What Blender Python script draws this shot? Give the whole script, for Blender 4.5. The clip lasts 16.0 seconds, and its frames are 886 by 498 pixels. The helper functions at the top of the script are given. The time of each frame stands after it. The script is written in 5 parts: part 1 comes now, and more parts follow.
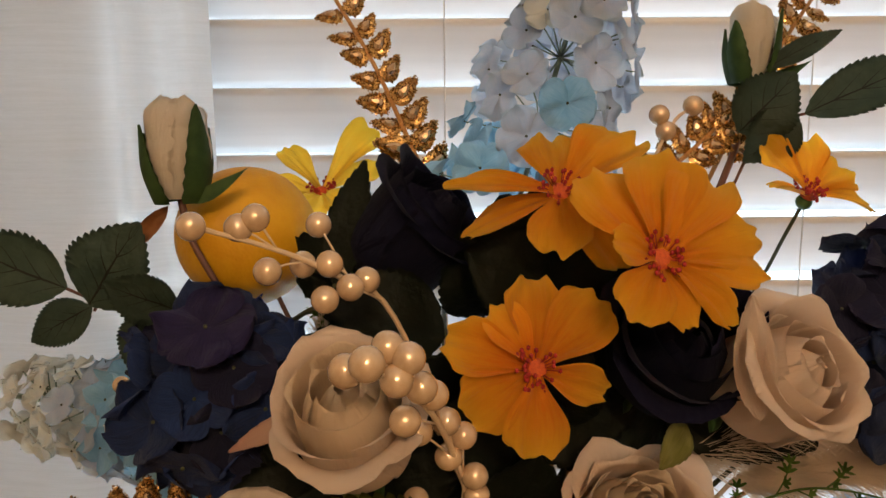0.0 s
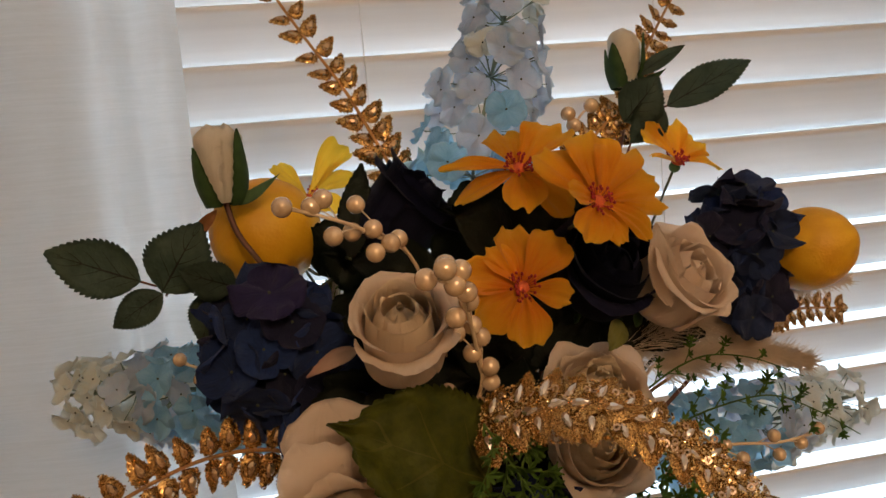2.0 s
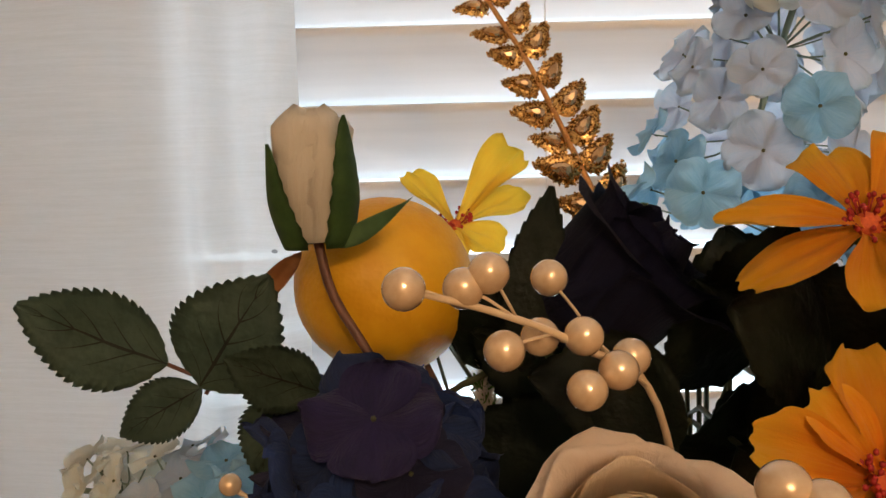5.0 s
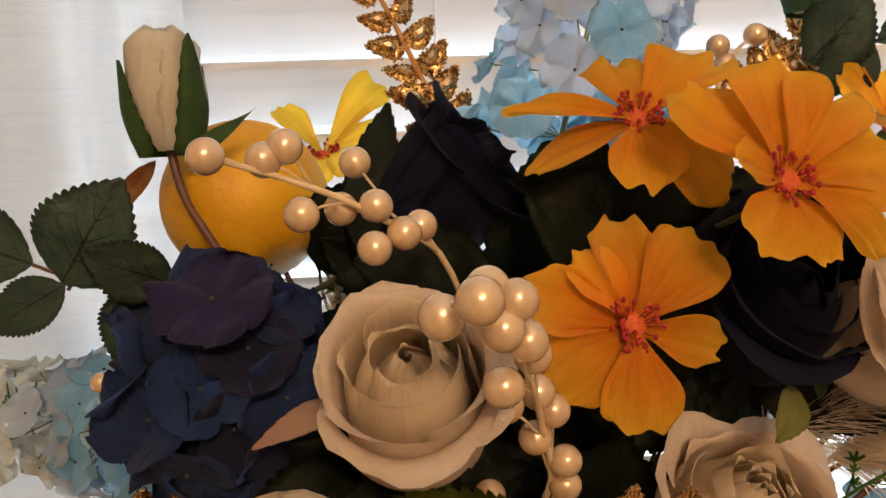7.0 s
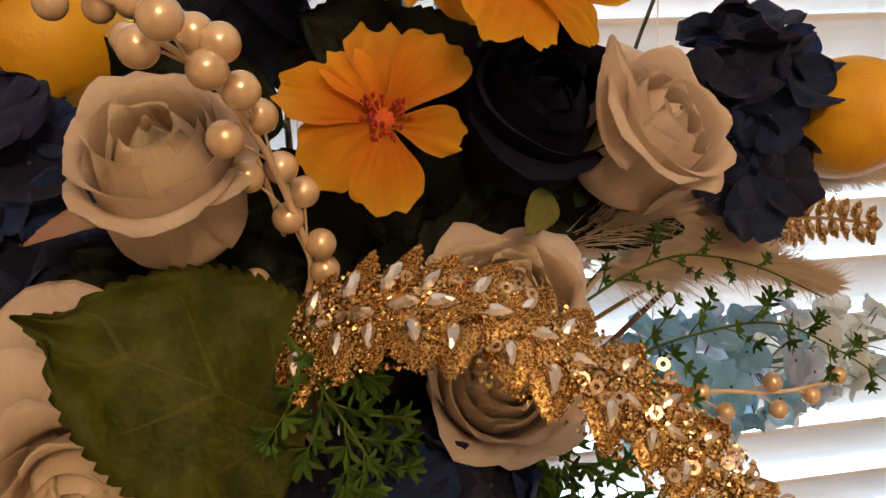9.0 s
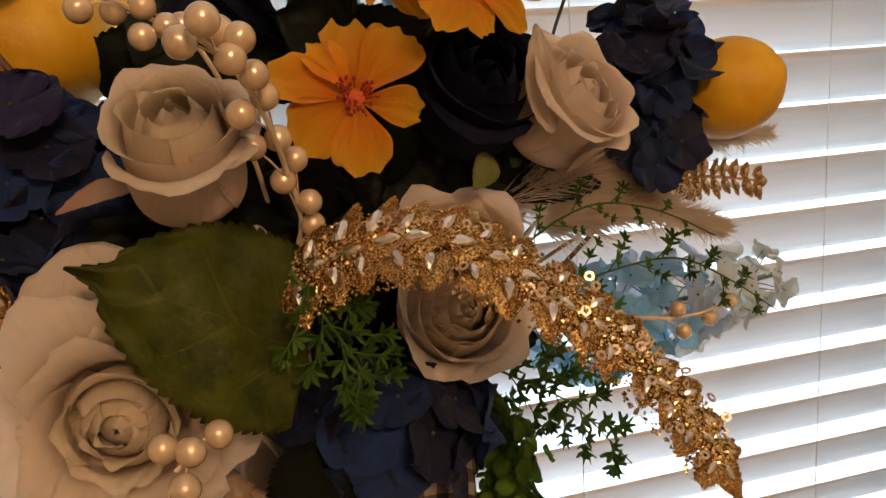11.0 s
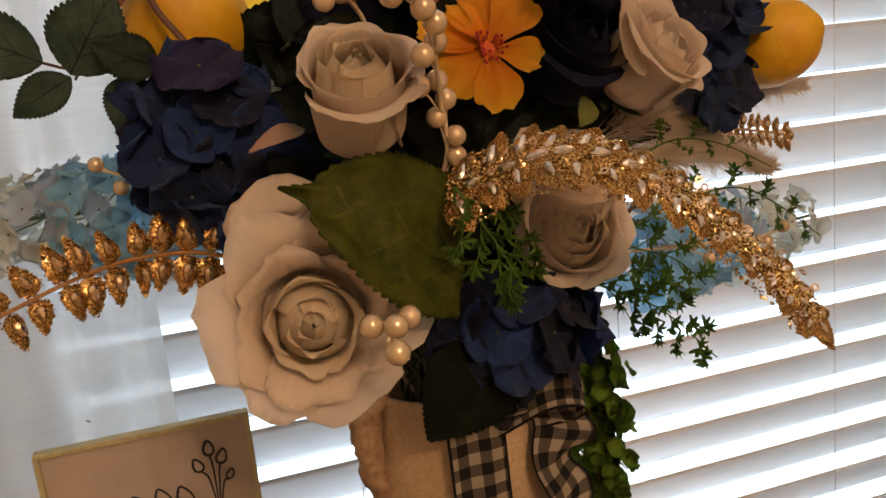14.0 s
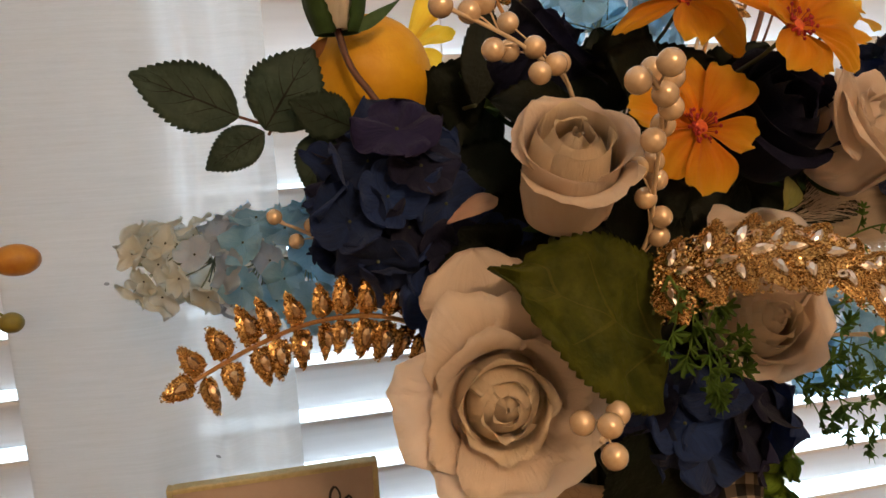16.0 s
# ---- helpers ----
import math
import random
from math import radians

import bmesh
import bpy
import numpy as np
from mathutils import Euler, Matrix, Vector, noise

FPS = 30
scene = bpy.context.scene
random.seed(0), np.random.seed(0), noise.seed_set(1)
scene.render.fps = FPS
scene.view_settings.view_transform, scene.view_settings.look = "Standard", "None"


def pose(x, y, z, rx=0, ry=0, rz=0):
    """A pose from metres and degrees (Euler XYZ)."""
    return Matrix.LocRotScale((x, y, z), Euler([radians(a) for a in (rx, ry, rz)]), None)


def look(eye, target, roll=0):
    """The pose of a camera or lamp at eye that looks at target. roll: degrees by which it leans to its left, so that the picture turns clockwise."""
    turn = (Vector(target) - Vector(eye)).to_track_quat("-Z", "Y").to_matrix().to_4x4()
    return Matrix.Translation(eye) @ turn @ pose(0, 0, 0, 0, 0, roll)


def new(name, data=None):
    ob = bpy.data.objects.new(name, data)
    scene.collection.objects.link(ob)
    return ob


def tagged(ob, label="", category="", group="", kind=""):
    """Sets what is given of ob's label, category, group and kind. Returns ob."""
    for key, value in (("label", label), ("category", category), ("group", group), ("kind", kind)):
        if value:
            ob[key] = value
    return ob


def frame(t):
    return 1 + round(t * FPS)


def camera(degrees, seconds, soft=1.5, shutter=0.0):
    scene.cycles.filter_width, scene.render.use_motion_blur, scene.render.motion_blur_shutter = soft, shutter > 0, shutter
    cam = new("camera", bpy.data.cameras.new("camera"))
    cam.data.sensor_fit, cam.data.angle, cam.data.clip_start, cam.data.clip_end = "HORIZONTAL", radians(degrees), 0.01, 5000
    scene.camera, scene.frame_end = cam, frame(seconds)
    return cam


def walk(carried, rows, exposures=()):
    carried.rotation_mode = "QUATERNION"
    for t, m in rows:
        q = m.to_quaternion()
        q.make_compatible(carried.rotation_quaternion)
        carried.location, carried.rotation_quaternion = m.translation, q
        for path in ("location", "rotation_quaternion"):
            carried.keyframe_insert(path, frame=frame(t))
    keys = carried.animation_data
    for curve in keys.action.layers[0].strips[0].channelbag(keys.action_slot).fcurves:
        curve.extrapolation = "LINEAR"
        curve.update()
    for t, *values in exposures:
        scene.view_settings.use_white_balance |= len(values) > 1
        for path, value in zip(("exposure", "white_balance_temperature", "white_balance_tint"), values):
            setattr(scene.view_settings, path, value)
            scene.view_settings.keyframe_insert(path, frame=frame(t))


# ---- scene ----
cam = camera(57.7, 16.0)
PATH = [
    (0, (-0.002, 0.013, 1.257), (0.019, 1.987, 0.936), -0.4),
    (0.5, (-0.034, -0.053, 1.258), (0.101, 1.927, 1.012), -3.7),
    (1, (-0.083, -0.121, 1.246), (0.162, 1.849, 0.998), -4.2),
    (1.5, (-0.09, -0.159, 1.239), (0.238, 1.799, 0.999), -4.5),
    (2, (-0.094, -0.126, 1.241), (0.273, 1.824, 0.991), -5.0),
    (2.5, (-0.095, -0.045, 1.239), (0.279, 1.903, 0.983), -4.8),
    (3, (-0.103, 0.021, 1.242), (0.189, 1.982, 0.983), -4.8),
    (3.5, (-0.105, 0.069, 1.248), (0.07, 2.044, 0.988), -4.3),
    (3.7, (-0.104, 0.086, 1.251), (0.016, 2.065, 0.995), -3.6),
    (5.8, (-0.069, 0.12, 1.256), (-0.06, 2.103, 0.992), -1.6),
    (6, (-0.062, 0.111, 1.259), (-0.059, 2.094, 0.995), -1.7),
    (6.5, (-0.048, 0.09, 1.24), (0.012, 2.072, 0.978), -1.7),
    (7, (-0.044, 0.074, 1.221), (0.102, 2.048, 0.932), -2.0),
    (7.5, (-0.027, 0.064, 1.197), (0.178, 2.026, 0.865), -2.2),
    (8, (-0.009, 0.06, 1.173), (0.261, 2.011, 0.824), -2.1),
    (8.5, (-0.001, 0.046, 1.169), (0.3, 1.987, 0.792), -2.0),
    (9, (0.008, 0.036, 1.164), (0.346, 1.967, 0.768), -2.1),
    (9.2, (0.008, 0.029, 1.164), (0.361, 1.956, 0.762), -2.1),
    (11.3, (-0.03, -0.046, 1.159), (0.534, 1.825, 0.735), -4.3),
    (11.5, (-0.032, -0.059, 1.157), (0.565, 1.803, 0.736), -4.6),
    (12, (-0.033, -0.089, 1.157), (0.624, 1.754, 0.74), -5.3),
    (12.5, (-0.051, -0.099, 1.152), (0.622, 1.74, 0.743), -5.5),
    (13, (-0.076, -0.099, 1.14), (0.608, 1.738, 0.743), -5.9),
    (13.5, (-0.101, -0.094, 1.136), (0.545, 1.756, 0.732), -5.8),
    (14, (-0.123, -0.085, 1.139), (0.435, 1.792, 0.729), -6.0),
    (14.5, (-0.13, -0.075, 1.155), (0.369, 1.819, 0.753), -5.7),
    (15, (-0.135, -0.064, 1.17), (0.322, 1.844, 0.781), -4.6),
    (15.5, (-0.153, -0.06, 1.175), (0.27, 1.86, 0.81), -4.1),
    (16, (-0.181, -0.045, 1.172), (0.229, 1.88, 0.817), -3.2),
]
EXPOSURES = [(0.0, -0.18), (0.8, -0.4), (1.5, -0.55), (2.2, -0.4), (3.0, -0.12), (6.0, 0.0), (7.5, 0.27), (8.5, 0.24), (9.0, 0.1), (11.5, -0.22), (12.5, -0.24), (14.0, -0.16), (16.0, -0.03)]
walk(cam, [(t, look(eye, target, roll)) for t, eye, target, roll in PATH], EXPOSURES)

# ---- light ----
world = bpy.data.worlds.new("daylight")
scene.world = world
world.use_nodes = True
wn = world.node_tree.nodes
sky = wn.new("ShaderNodeTexSky")
sky.sky_type = 'NISHITA'
sky.sun_disc = False
sky.sun_elevation, sky.sun_rotation = radians(50), radians(200)
wn["Background"].inputs["Strength"].default_value = 0.12
world.node_tree.links.new(sky.outputs[0], wn["Background"].inputs["Color"])


def lamp(name, kind, m, energy, colour, **kw):
    d = bpy.data.lights.new(name, kind)
    d.energy, d.color = energy, colour
    for k, v in kw.items():
        if k == "size":
            d.shape, d.size, d.size_y = 'RECTANGLE', v[0], v[1]
        elif k == "radius":
            d.shadow_soft_size = v
        elif k == "angle":
            d.angle = radians(v)
    ob = new(name, d)
    ob.matrix_world = m
    return ob


# overcast daylight standing in the window's opening, and one weak veiled sun
lamp("window_daylight", 'AREA', look((0.25, 1.16, 1.15), (0.25, 0, 1.08)), 93.0, (0.71, 0.87, 1.0), size=(3.4, 2.1))
lamp("veiled_sun", 'SUN', look((0, 3, 4), (0, 0, 0)), 0.6, (1.0, 0.96, 0.9), angle=14)
# three warm bulbs of the ceiling fixture of the room
for bx, by in ((0.02, -1.48), (0.30, -1.50), (0.15, -1.70)):
    lamp("ceiling_bulb", 'POINT', pose(bx, by, 2.1), 27.0, (1.0, 0.68, 0.41), radius=0.028)

# ---- materials ----


def nodes_of(name):
    m = bpy.data.materials.new(name)
    m.use_nodes = True
    nt = m.node_tree
    return m, nt, nt.nodes["Principled BSDF"], nt.nodes["Material Output"]


def ramp_of(nt, fac, stops):
    r = nt.nodes.new("ShaderNodeValToRGB")
    el = r.color_ramp.elements
    while len(el) < len(stops):
        el.new(0.5)
    for e, (p, c) in zip(el, stops):
        e.position, e.color = p, (*c, 1)
    nt.links.new(fac, r.inputs["Fac"])
    return r.outputs["Color"]


def noise_of(nt, scale, detail=4.0, coord="Object", stretch=(1, 1, 1), rough=0.6):
    tc = nt.nodes.new("ShaderNodeTexCoord")
    mp = nt.nodes.new("ShaderNodeMapping")
    mp.inputs["Scale"].default_value = stretch
    nz = nt.nodes.new("ShaderNodeTexNoise")
    nz.inputs["Scale"].default_value, nz.inputs["Detail"].default_value = scale, detail
    nz.inputs["Roughness"].default_value = rough
    nt.links.new(tc.outputs[coord], mp.inputs["Vector"])
    nt.links.new(mp.outputs[0], nz.inputs["Vector"])
    return nz.outputs["Fac"]


def math_of(nt, op, a, b=None, c=None):
    n = nt.nodes.new("ShaderNodeMath")
    n.operation = op
    for i, v in enumerate((a, b, c)):
        if v is None:
            continue
        if isinstance(v, (int, float)):
            n.inputs[i].default_value = v
        else:
            nt.links.new(v, n.inputs[i])
    return n.outputs[0]


def mix_of(nt, fac, a, b, kind='MIX'):
    n = nt.nodes.new("ShaderNodeMix")
    n.data_type, n.blend_type = 'RGBA', kind
    for sock, v in ((n.inputs[0], fac), (n.inputs[6], a), (n.inputs[7], b)):
        if isinstance(v, tuple):
            sock.default_value = (*v, 1)
        elif isinstance(v, (int, float)):
            sock.default_value = v
        else:
            nt.links.new(v, sock)
    return n.outputs[2]


def bump_of(nt, bsdf, height, strength, distance):
    b = nt.nodes.new("ShaderNodeBump")
    b.inputs["Strength"].default_value, b.inputs["Distance"].default_value = strength, distance
    nt.links.new(height, b.inputs["Height"])
    nt.links.new(b.outputs[0], bsdf.inputs["Normal"])
    return b


def through_light(nt, bsdf, out, colour, amount):
    """Lets light pass through thin cloth: mixes in a translucent part."""
    tr = nt.nodes.new("ShaderNodeBsdfTranslucent")
    if isinstance(colour, tuple):
        tr.inputs["Color"].default_value = (*colour, 1)
    else:
        nt.links.new(colour, tr.inputs["Color"])
    mx = nt.nodes.new("ShaderNodeMixShader")
    mx.inputs[0].default_value = amount
    nt.links.new(bsdf.outputs[0], mx.inputs[1])
    nt.links.new(tr.outputs[0], mx.inputs[2])
    nt.links.new(mx.outputs[0], out.inputs["Surface"])


def cloth(name, dark, light, tip=None, rough=0.75, pass_through=0.25, weave=2600, vary=0.25, sheen=0.15):
    """Fabric petal: soft blotches, fine weave, lengthwise streaks, and a tint towards the tip (along the sheet's v)."""
    m, nt, b, out = nodes_of(name)
    blot = noise_of(nt, 55, 3)
    streak = noise_of(nt, 9, 3, "UV", (2.6, 0.35, 1))
    fac = math_of(nt, 'ADD', math_of(nt, 'MULTIPLY', blot, 0.55), math_of(nt, 'MULTIPLY', streak, 0.5))
    col = ramp_of(nt, fac, ((0.32, dark), (0.72, light)))
    if tip:
        uv = nt.nodes.new("ShaderNodeTexCoord")
        sp = nt.nodes.new("ShaderNodeSeparateXYZ")
        nt.links.new(uv.outputs["UV"], sp.inputs[0])
        col = mix_of(nt, math_of(nt, 'MULTIPLY', math_of(nt, 'POWER', sp.outputs[1], 1.6), 0.9), col, tip)
    if vary:
        oi = nt.nodes.new("ShaderNodeObjectInfo")
        hs = nt.nodes.new("ShaderNodeHueSaturation")
        nt.links.new(col, hs.inputs["Color"])
        nt.links.new(math_of(nt, 'MULTIPLY_ADD', oi.outputs["Random"], vary, 1 - vary / 2), hs.inputs["Value"])
        col = hs.outputs[0]
    nt.links.new(col, b.inputs["Base Color"])
    b.inputs["Roughness"].default_value = rough
    b.inputs["Sheen Weight"].default_value = sheen
    b.inputs["Specular IOR Level"].default_value = 0.25
    grain = math_of(nt, 'ADD', math_of(nt, 'MULTIPLY', noise_of(nt, weave, 2), 0.35), math_of(nt, 'MULTIPLY', streak, 1.2))
    bump_of(nt, b, grain, 0.6, 0.0022)
    through_light(nt, b, out, col, pass_through)
    return m


def leafy(name, dark, light, vein, rough=0.55, pass_through=0.18, vein_width=0.035, count=5.0, print_depth=0.8):
    """Printed cloth leaf: midrib and slanting side veins on the sheet's uv."""
    m, nt, b, out = nodes_of(name)
    tc = nt.nodes.new("ShaderNodeTexCoord")
    sp = nt.nodes.new("ShaderNodeSeparateXYZ")
    nt.links.new(tc.outputs["UV"], sp.inputs[0])
    au = math_of(nt, 'ABSOLUTE', math_of(nt, 'MULTIPLY_ADD', sp.outputs[0], 2.0, -1.0))
    mid = math_of(nt, 'LESS_THAN', au, math_of(nt, 'MULTIPLY_ADD', sp.outputs[1], -1.2 * vein_width, 1.4 * vein_width))
    ph = math_of(nt, 'FRACT', math_of(nt, 'MULTIPLY', math_of(nt, 'MULTIPLY_ADD', au, -0.42, sp.outputs[1]), count))
    side = math_of(nt, 'MULTIPLY', math_of(nt, 'LESS_THAN', ph, math_of(nt, 'MULTIPLY_ADD', au, -0.14, 0.10)), math_of(nt, 'LESS_THAN', au, 0.66))
    veins = math_of(nt, 'MAXIMUM', mid, side)
    col = ramp_of(nt, noise_of(nt, 70, 5), ((0.3, dark), (0.75, light)))
    col = mix_of(nt, math_of(nt, 'MULTIPLY', veins, print_depth), col, vein)
    oi = nt.nodes.new("ShaderNodeObjectInfo")
    hs = nt.nodes.new("ShaderNodeHueSaturation")
    nt.links.new(col, hs.inputs["Color"])
    nt.links.new(math_of(nt, 'MULTIPLY_ADD', oi.outputs["Random"], 0.3, 0.85), hs.inputs["Value"])
    nt.links.new(hs.outputs[0], b.inputs["Base Color"])
    b.inputs["Roughness"].default_value = rough
    b.inputs["Specular IOR Level"].default_value = 0.3
    bump_of(nt, b, math_of(nt, 'ADD', math_of(nt, 'ADD', math_of(nt, 'MULTIPLY', noise_of(nt, 240, 4), 0.5), math_of(nt, 'MULTIPLY', noise_of(nt, 60, 3), 1.6)), math_of(nt, 'MULTIPLY', veins, -0.5)), 0.7, 0.0018)
    through_light(nt, b, out, hs.outputs[0], pass_through)
    return m


def solid(name, dark, light, rough=0.5, metal=0.0, scale=90, bump=0.2, depth=0.0006, spec=0.5, coat=0.0):
    m, nt, b, out = nodes_of(name)
    n = noise_of(nt, scale, 5)
    nt.links.new(ramp_of(nt, n, ((0.3, dark), (0.7, light))), b.inputs["Base Color"])
    nt.links.new(math_of(nt, 'MULTIPLY_ADD', noise_of(nt, scale * 2.3, 3), 0.25, rough - 0.12), b.inputs["Roughness"])
    b.inputs["Metallic"].default_value = metal
    b.inputs["Specular IOR Level"].default_value = spec
    b.inputs["Coat Weight"].default_value = coat
    b.inputs["Coat Roughness"].default_value = 0.12
    if bump:
        bump_of(nt, b, n, bump, depth)
    return m


IVORY = cloth("ivory_rose_cloth", (0.90, 0.71, 0.55), (0.94, 0.80, 0.66), (0.95, 0.82, 0.69), pass_through=0.28, vary=0.05, sheen=0.05)
CREAM = cloth("cream_rose_cloth", (0.94, 0.75, 0.54), (0.96, 0.82, 0.62), (0.96, 0.83, 0.65), pass_through=0.20, vary=0.05, sheen=0.05)
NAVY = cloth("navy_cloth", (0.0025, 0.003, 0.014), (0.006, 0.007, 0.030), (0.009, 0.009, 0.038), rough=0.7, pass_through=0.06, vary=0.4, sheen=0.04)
NAVY_BLUE = cloth("navy_blue_cloth", (0.003, 0.007, 0.028), (0.014, 0.036, 0.130), (0.009, 0.021, 0.080), rough=0.6, pass_through=0.2, vary=1.1, sheen=0.05)
PURPLE = cloth("purple_cloth", (0.007, 0.005, 0.032), (0.019, 0.013, 0.072), rough=0.7, pass_through=0.12, vary=0.3, sheen=0.04)
ORANGE = cloth("orange_cosmos_cloth", (0.84, 0.26, 0.010), (0.94, 0.50, 0.030), (0.95, 0.62, 0.05), pass_through=0.38, vary=0.12)
AMBER = cloth("amber_cosmos_cloth", (0.82, 0.17, 0.006), (0.94, 0.46, 0.025), (0.95, 0.62, 0.05), pass_through=0.36, vary=0.18)
YELLOW = cloth("yellow_cosmos_cloth", (0.85, 0.55, 0.05), (0.92, 0.70, 0.09), (0.90, 0.66, 0.07), pass_through=0.4, vary=0.08)
SKY_BLUE = cloth("sky_blue_cloth", (0.16, 0.40, 0.58), (0.36, 0.60, 0.75), (0.42, 0.64, 0.78), pass_through=0.55, vary=0.4)
LILAC = cloth("pale_lilac_cloth", (0.42, 0.53, 0.66), (0.62, 0.62, 0.69), (0.52, 0.65, 0.75), pass_through=0.55, vary=0.35)
PALE = cloth("cream_blue_cloth", (0.68, 0.68, 0.60), (0.78, 0.76, 0.66), (0.68, 0.76, 0.78), pass_through=0.5, vary=0.15)
LEAF = leafy("grey_green_leaf_cloth", (0.043, 0.068, 0.046), (0.074, 0.105, 0.070), (0.016, 0.012, 0.009), vein_width=0.034)
BIG_LEAF = leafy("olive_leaf_cloth", (0.048, 0.060, 0.004), (0.135, 0.140, 0.013), (0.20, 0.17, 0.03), vein_width=0.010, count=3.2, print_depth=0.4)
# green taken down to near-black: shade inside the bunch is in this colour
SHADED_LEAF = leafy("shaded_green_leaf_cloth", (0.006, 0.010, 0.004), (0.014, 0.019, 0.008), (0.008, 0.012, 0.005))
BUD_GREEN = solid("bud_green", (0.03, 0.08, 0.018), (0.07, 0.14, 0.035), 0.6)
PALE_GREEN = cloth("pale_green_cloth", (0.22, 0.24, 0.05), (0.40, 0.38, 0.12), pass_through=0.3, vary=0)
RUST = solid("rust_brown_cloth", (0.26, 0.10, 0.03), (0.42, 0.19, 0.07), 0.7)
FERN = cloth("fern_green", (0.06, 0.13, 0.018), (0.15, 0.24, 0.04), rough=0.5, pass_through=0.4, vary=0.5, sheen=0.0)
IVY = cloth("ivy_green", (0.12, 0.22, 0.02), (0.32, 0.44, 0.07), rough=0.5, pass_through=0.45, vary=0.6, sheen=0.0)
PALE_STEM = solid("pale_green_stalk", (0.16, 0.22, 0.16), (0.26, 0.32, 0.24), 0.6)
STEM = solid("olive_stem", (0.04, 0.05, 0.02), (0.08, 0.08, 0.03), 0.6)
BROWN = solid("brown_stem", (0.07, 0.025, 0.012), (0.14, 0.05, 0.022), 0.55)
RED = solid("red_stamen", (0.26, 0.006, 0.004), (0.40, 0.016, 0.008), 0.6)
DISC = solid("orange_disc", (0.42, 0.05, 0.008), (0.64, 0.12, 0.015), 0.7, scale=900, bump=0.6)
TWINE = solid("cream_wire", (0.50, 0.36, 0.22), (0.66, 0.50, 0.33), 0.5)
GOLD = solid("gold_beads", (0.20, 0.10, 0.03), (0.78, 0.50, 0.19), 0.20, 1.0, 700, 0.5, 0.0006)
GOLD_STEM = solid("gold_glitter_stem", (0.30, 0.13, 0.05), (0.62, 0.34, 0.12), 0.42, 0.9, 1400, 0.8, 0.0006)
AMBER_GEM = solid("amber_gem", (0.46, 0.28, 0.14), (0.80, 0.58, 0.36), 0.16, 0.85, 40, 0.0)
CLEAR_GEM = solid("clear_gem", (0.74, 0.64, 0.56), (0.88, 0.80, 0.74), 0.13, 0.95, 40, 0.0)
SEQUIN = solid("rose_gold_sequin", (0.62, 0.42, 0.28), (0.80, 0.60, 0.44), 0.25, 0.9, 200, 0.0)
SOOT = solid("dark_bronze", (0.07, 0.04, 0.03), (0.16, 0.09, 0.06), 0.4, 0.6, 500, 0.4)
PLUME = cloth("dry_grass", (0.58, 0.46, 0.34), (0.76, 0.64, 0.50), rough=0.9, pass_through=0.5, vary=0)
PAPER = solid("sign_panel", (0.44, 0.34, 0.28), (0.50, 0.39, 0.33), 0.7, scale=30, bump=0.05)
FRAME = solid("pale_gilt_wood", (0.44, 0.38, 0.20), (0.58, 0.50, 0.28), 0.45, 0.2, 200, 0.2)
INK = solid("black_ink", (0.012, 0.011, 0.01), (0.03, 0.026, 0.024), 0.6)
PLASTER = solid("wall_plaster", (0.62, 0.57, 0.50), (0.68, 0.63, 0.56), 0.85, scale=14, bump=0.1)
PAINT = solid("white_trim_paint", (0.72, 0.72, 0.70), (0.80, 0.80, 0.78), 0.45, scale=25, bump=0.05)
WOOD = solid("brown_table_wood", (0.10, 0.05, 0.025), (0.20, 0.11, 0.055), 0.4, scale=18, bump=0.15)
CARPET = solid("beige_carpet", (0.32, 0.26, 0.20), (0.42, 0.35, 0.28), 0.95, scale=220, bump=0.6, depth=0.004)
LUG = solid("brown_lug_glaze", (0.20, 0.10, 0.05), (0.46, 0.30, 0.18), 0.32, scale=120, bump=0.5, depth=0.002)
CORD = solid("blind_cord", (0.62, 0.62, 0.62), (0.74, 0.74, 0.74), 0.7)
ORCHID = solid("orchid_bud", (0.30, 0.11, 0.012), (0.42, 0.20, 0.02), 0.45)
ORCHID_GREEN = solid("orchid_green", (0.13, 0.11, 0.015), (0.20, 0.17, 0.025), 0.5)
BULB = solid("lamp_glass", (0.8, 0.75, 0.66), (0.86, 0.82, 0.74), 0.3)


def slat_paint():
    m, nt, b, out = nodes_of("white_slat_vinyl")
    n = noise_of(nt, 6, 5, "Object", (0.4, 9, 9))
    nt.links.new(ramp_of(nt, n, ((0.3, (0.72, 0.71, 0.71)), (0.7, (0.80, 0.79, 0.79)))), b.inputs["Base Color"])
    b.inputs["Roughness"].default_value = 0.38
    bump_of(nt, b, n, 0.08, 0.001)
    through_light(nt, b, out, (0.8, 0.82, 0.85), 0.06)
    return m


def lemon_skin():
    m, nt, b, out = nodes_of("lemon_rind")
    n = noise_of(nt, 35, 4)
    nt.links.new(ramp_of(nt, n, ((0.3, (0.54, 0.25, 0.006)), (0.7, (0.66, 0.36, 0.014)))), b.inputs["Base Color"])
    b.inputs["Roughness"].default_value = 0.50
    b.inputs["Specular IOR Level"].default_value = 0.3
    vo = nt.nodes.new("ShaderNodeTexVoronoi")
    vo.inputs["Scale"].default_value = 420
    tc = nt.nodes.new("ShaderNodeTexCoord")
    nt.links.new(tc.outputs["Object"], vo.inputs["Vector"])
    bump_of(nt, b, math_of(nt, 'ADD', math_of(nt, 'MULTIPLY', vo.outputs["Distance"], 0.6), n), 0.28, 0.0012)
    return m


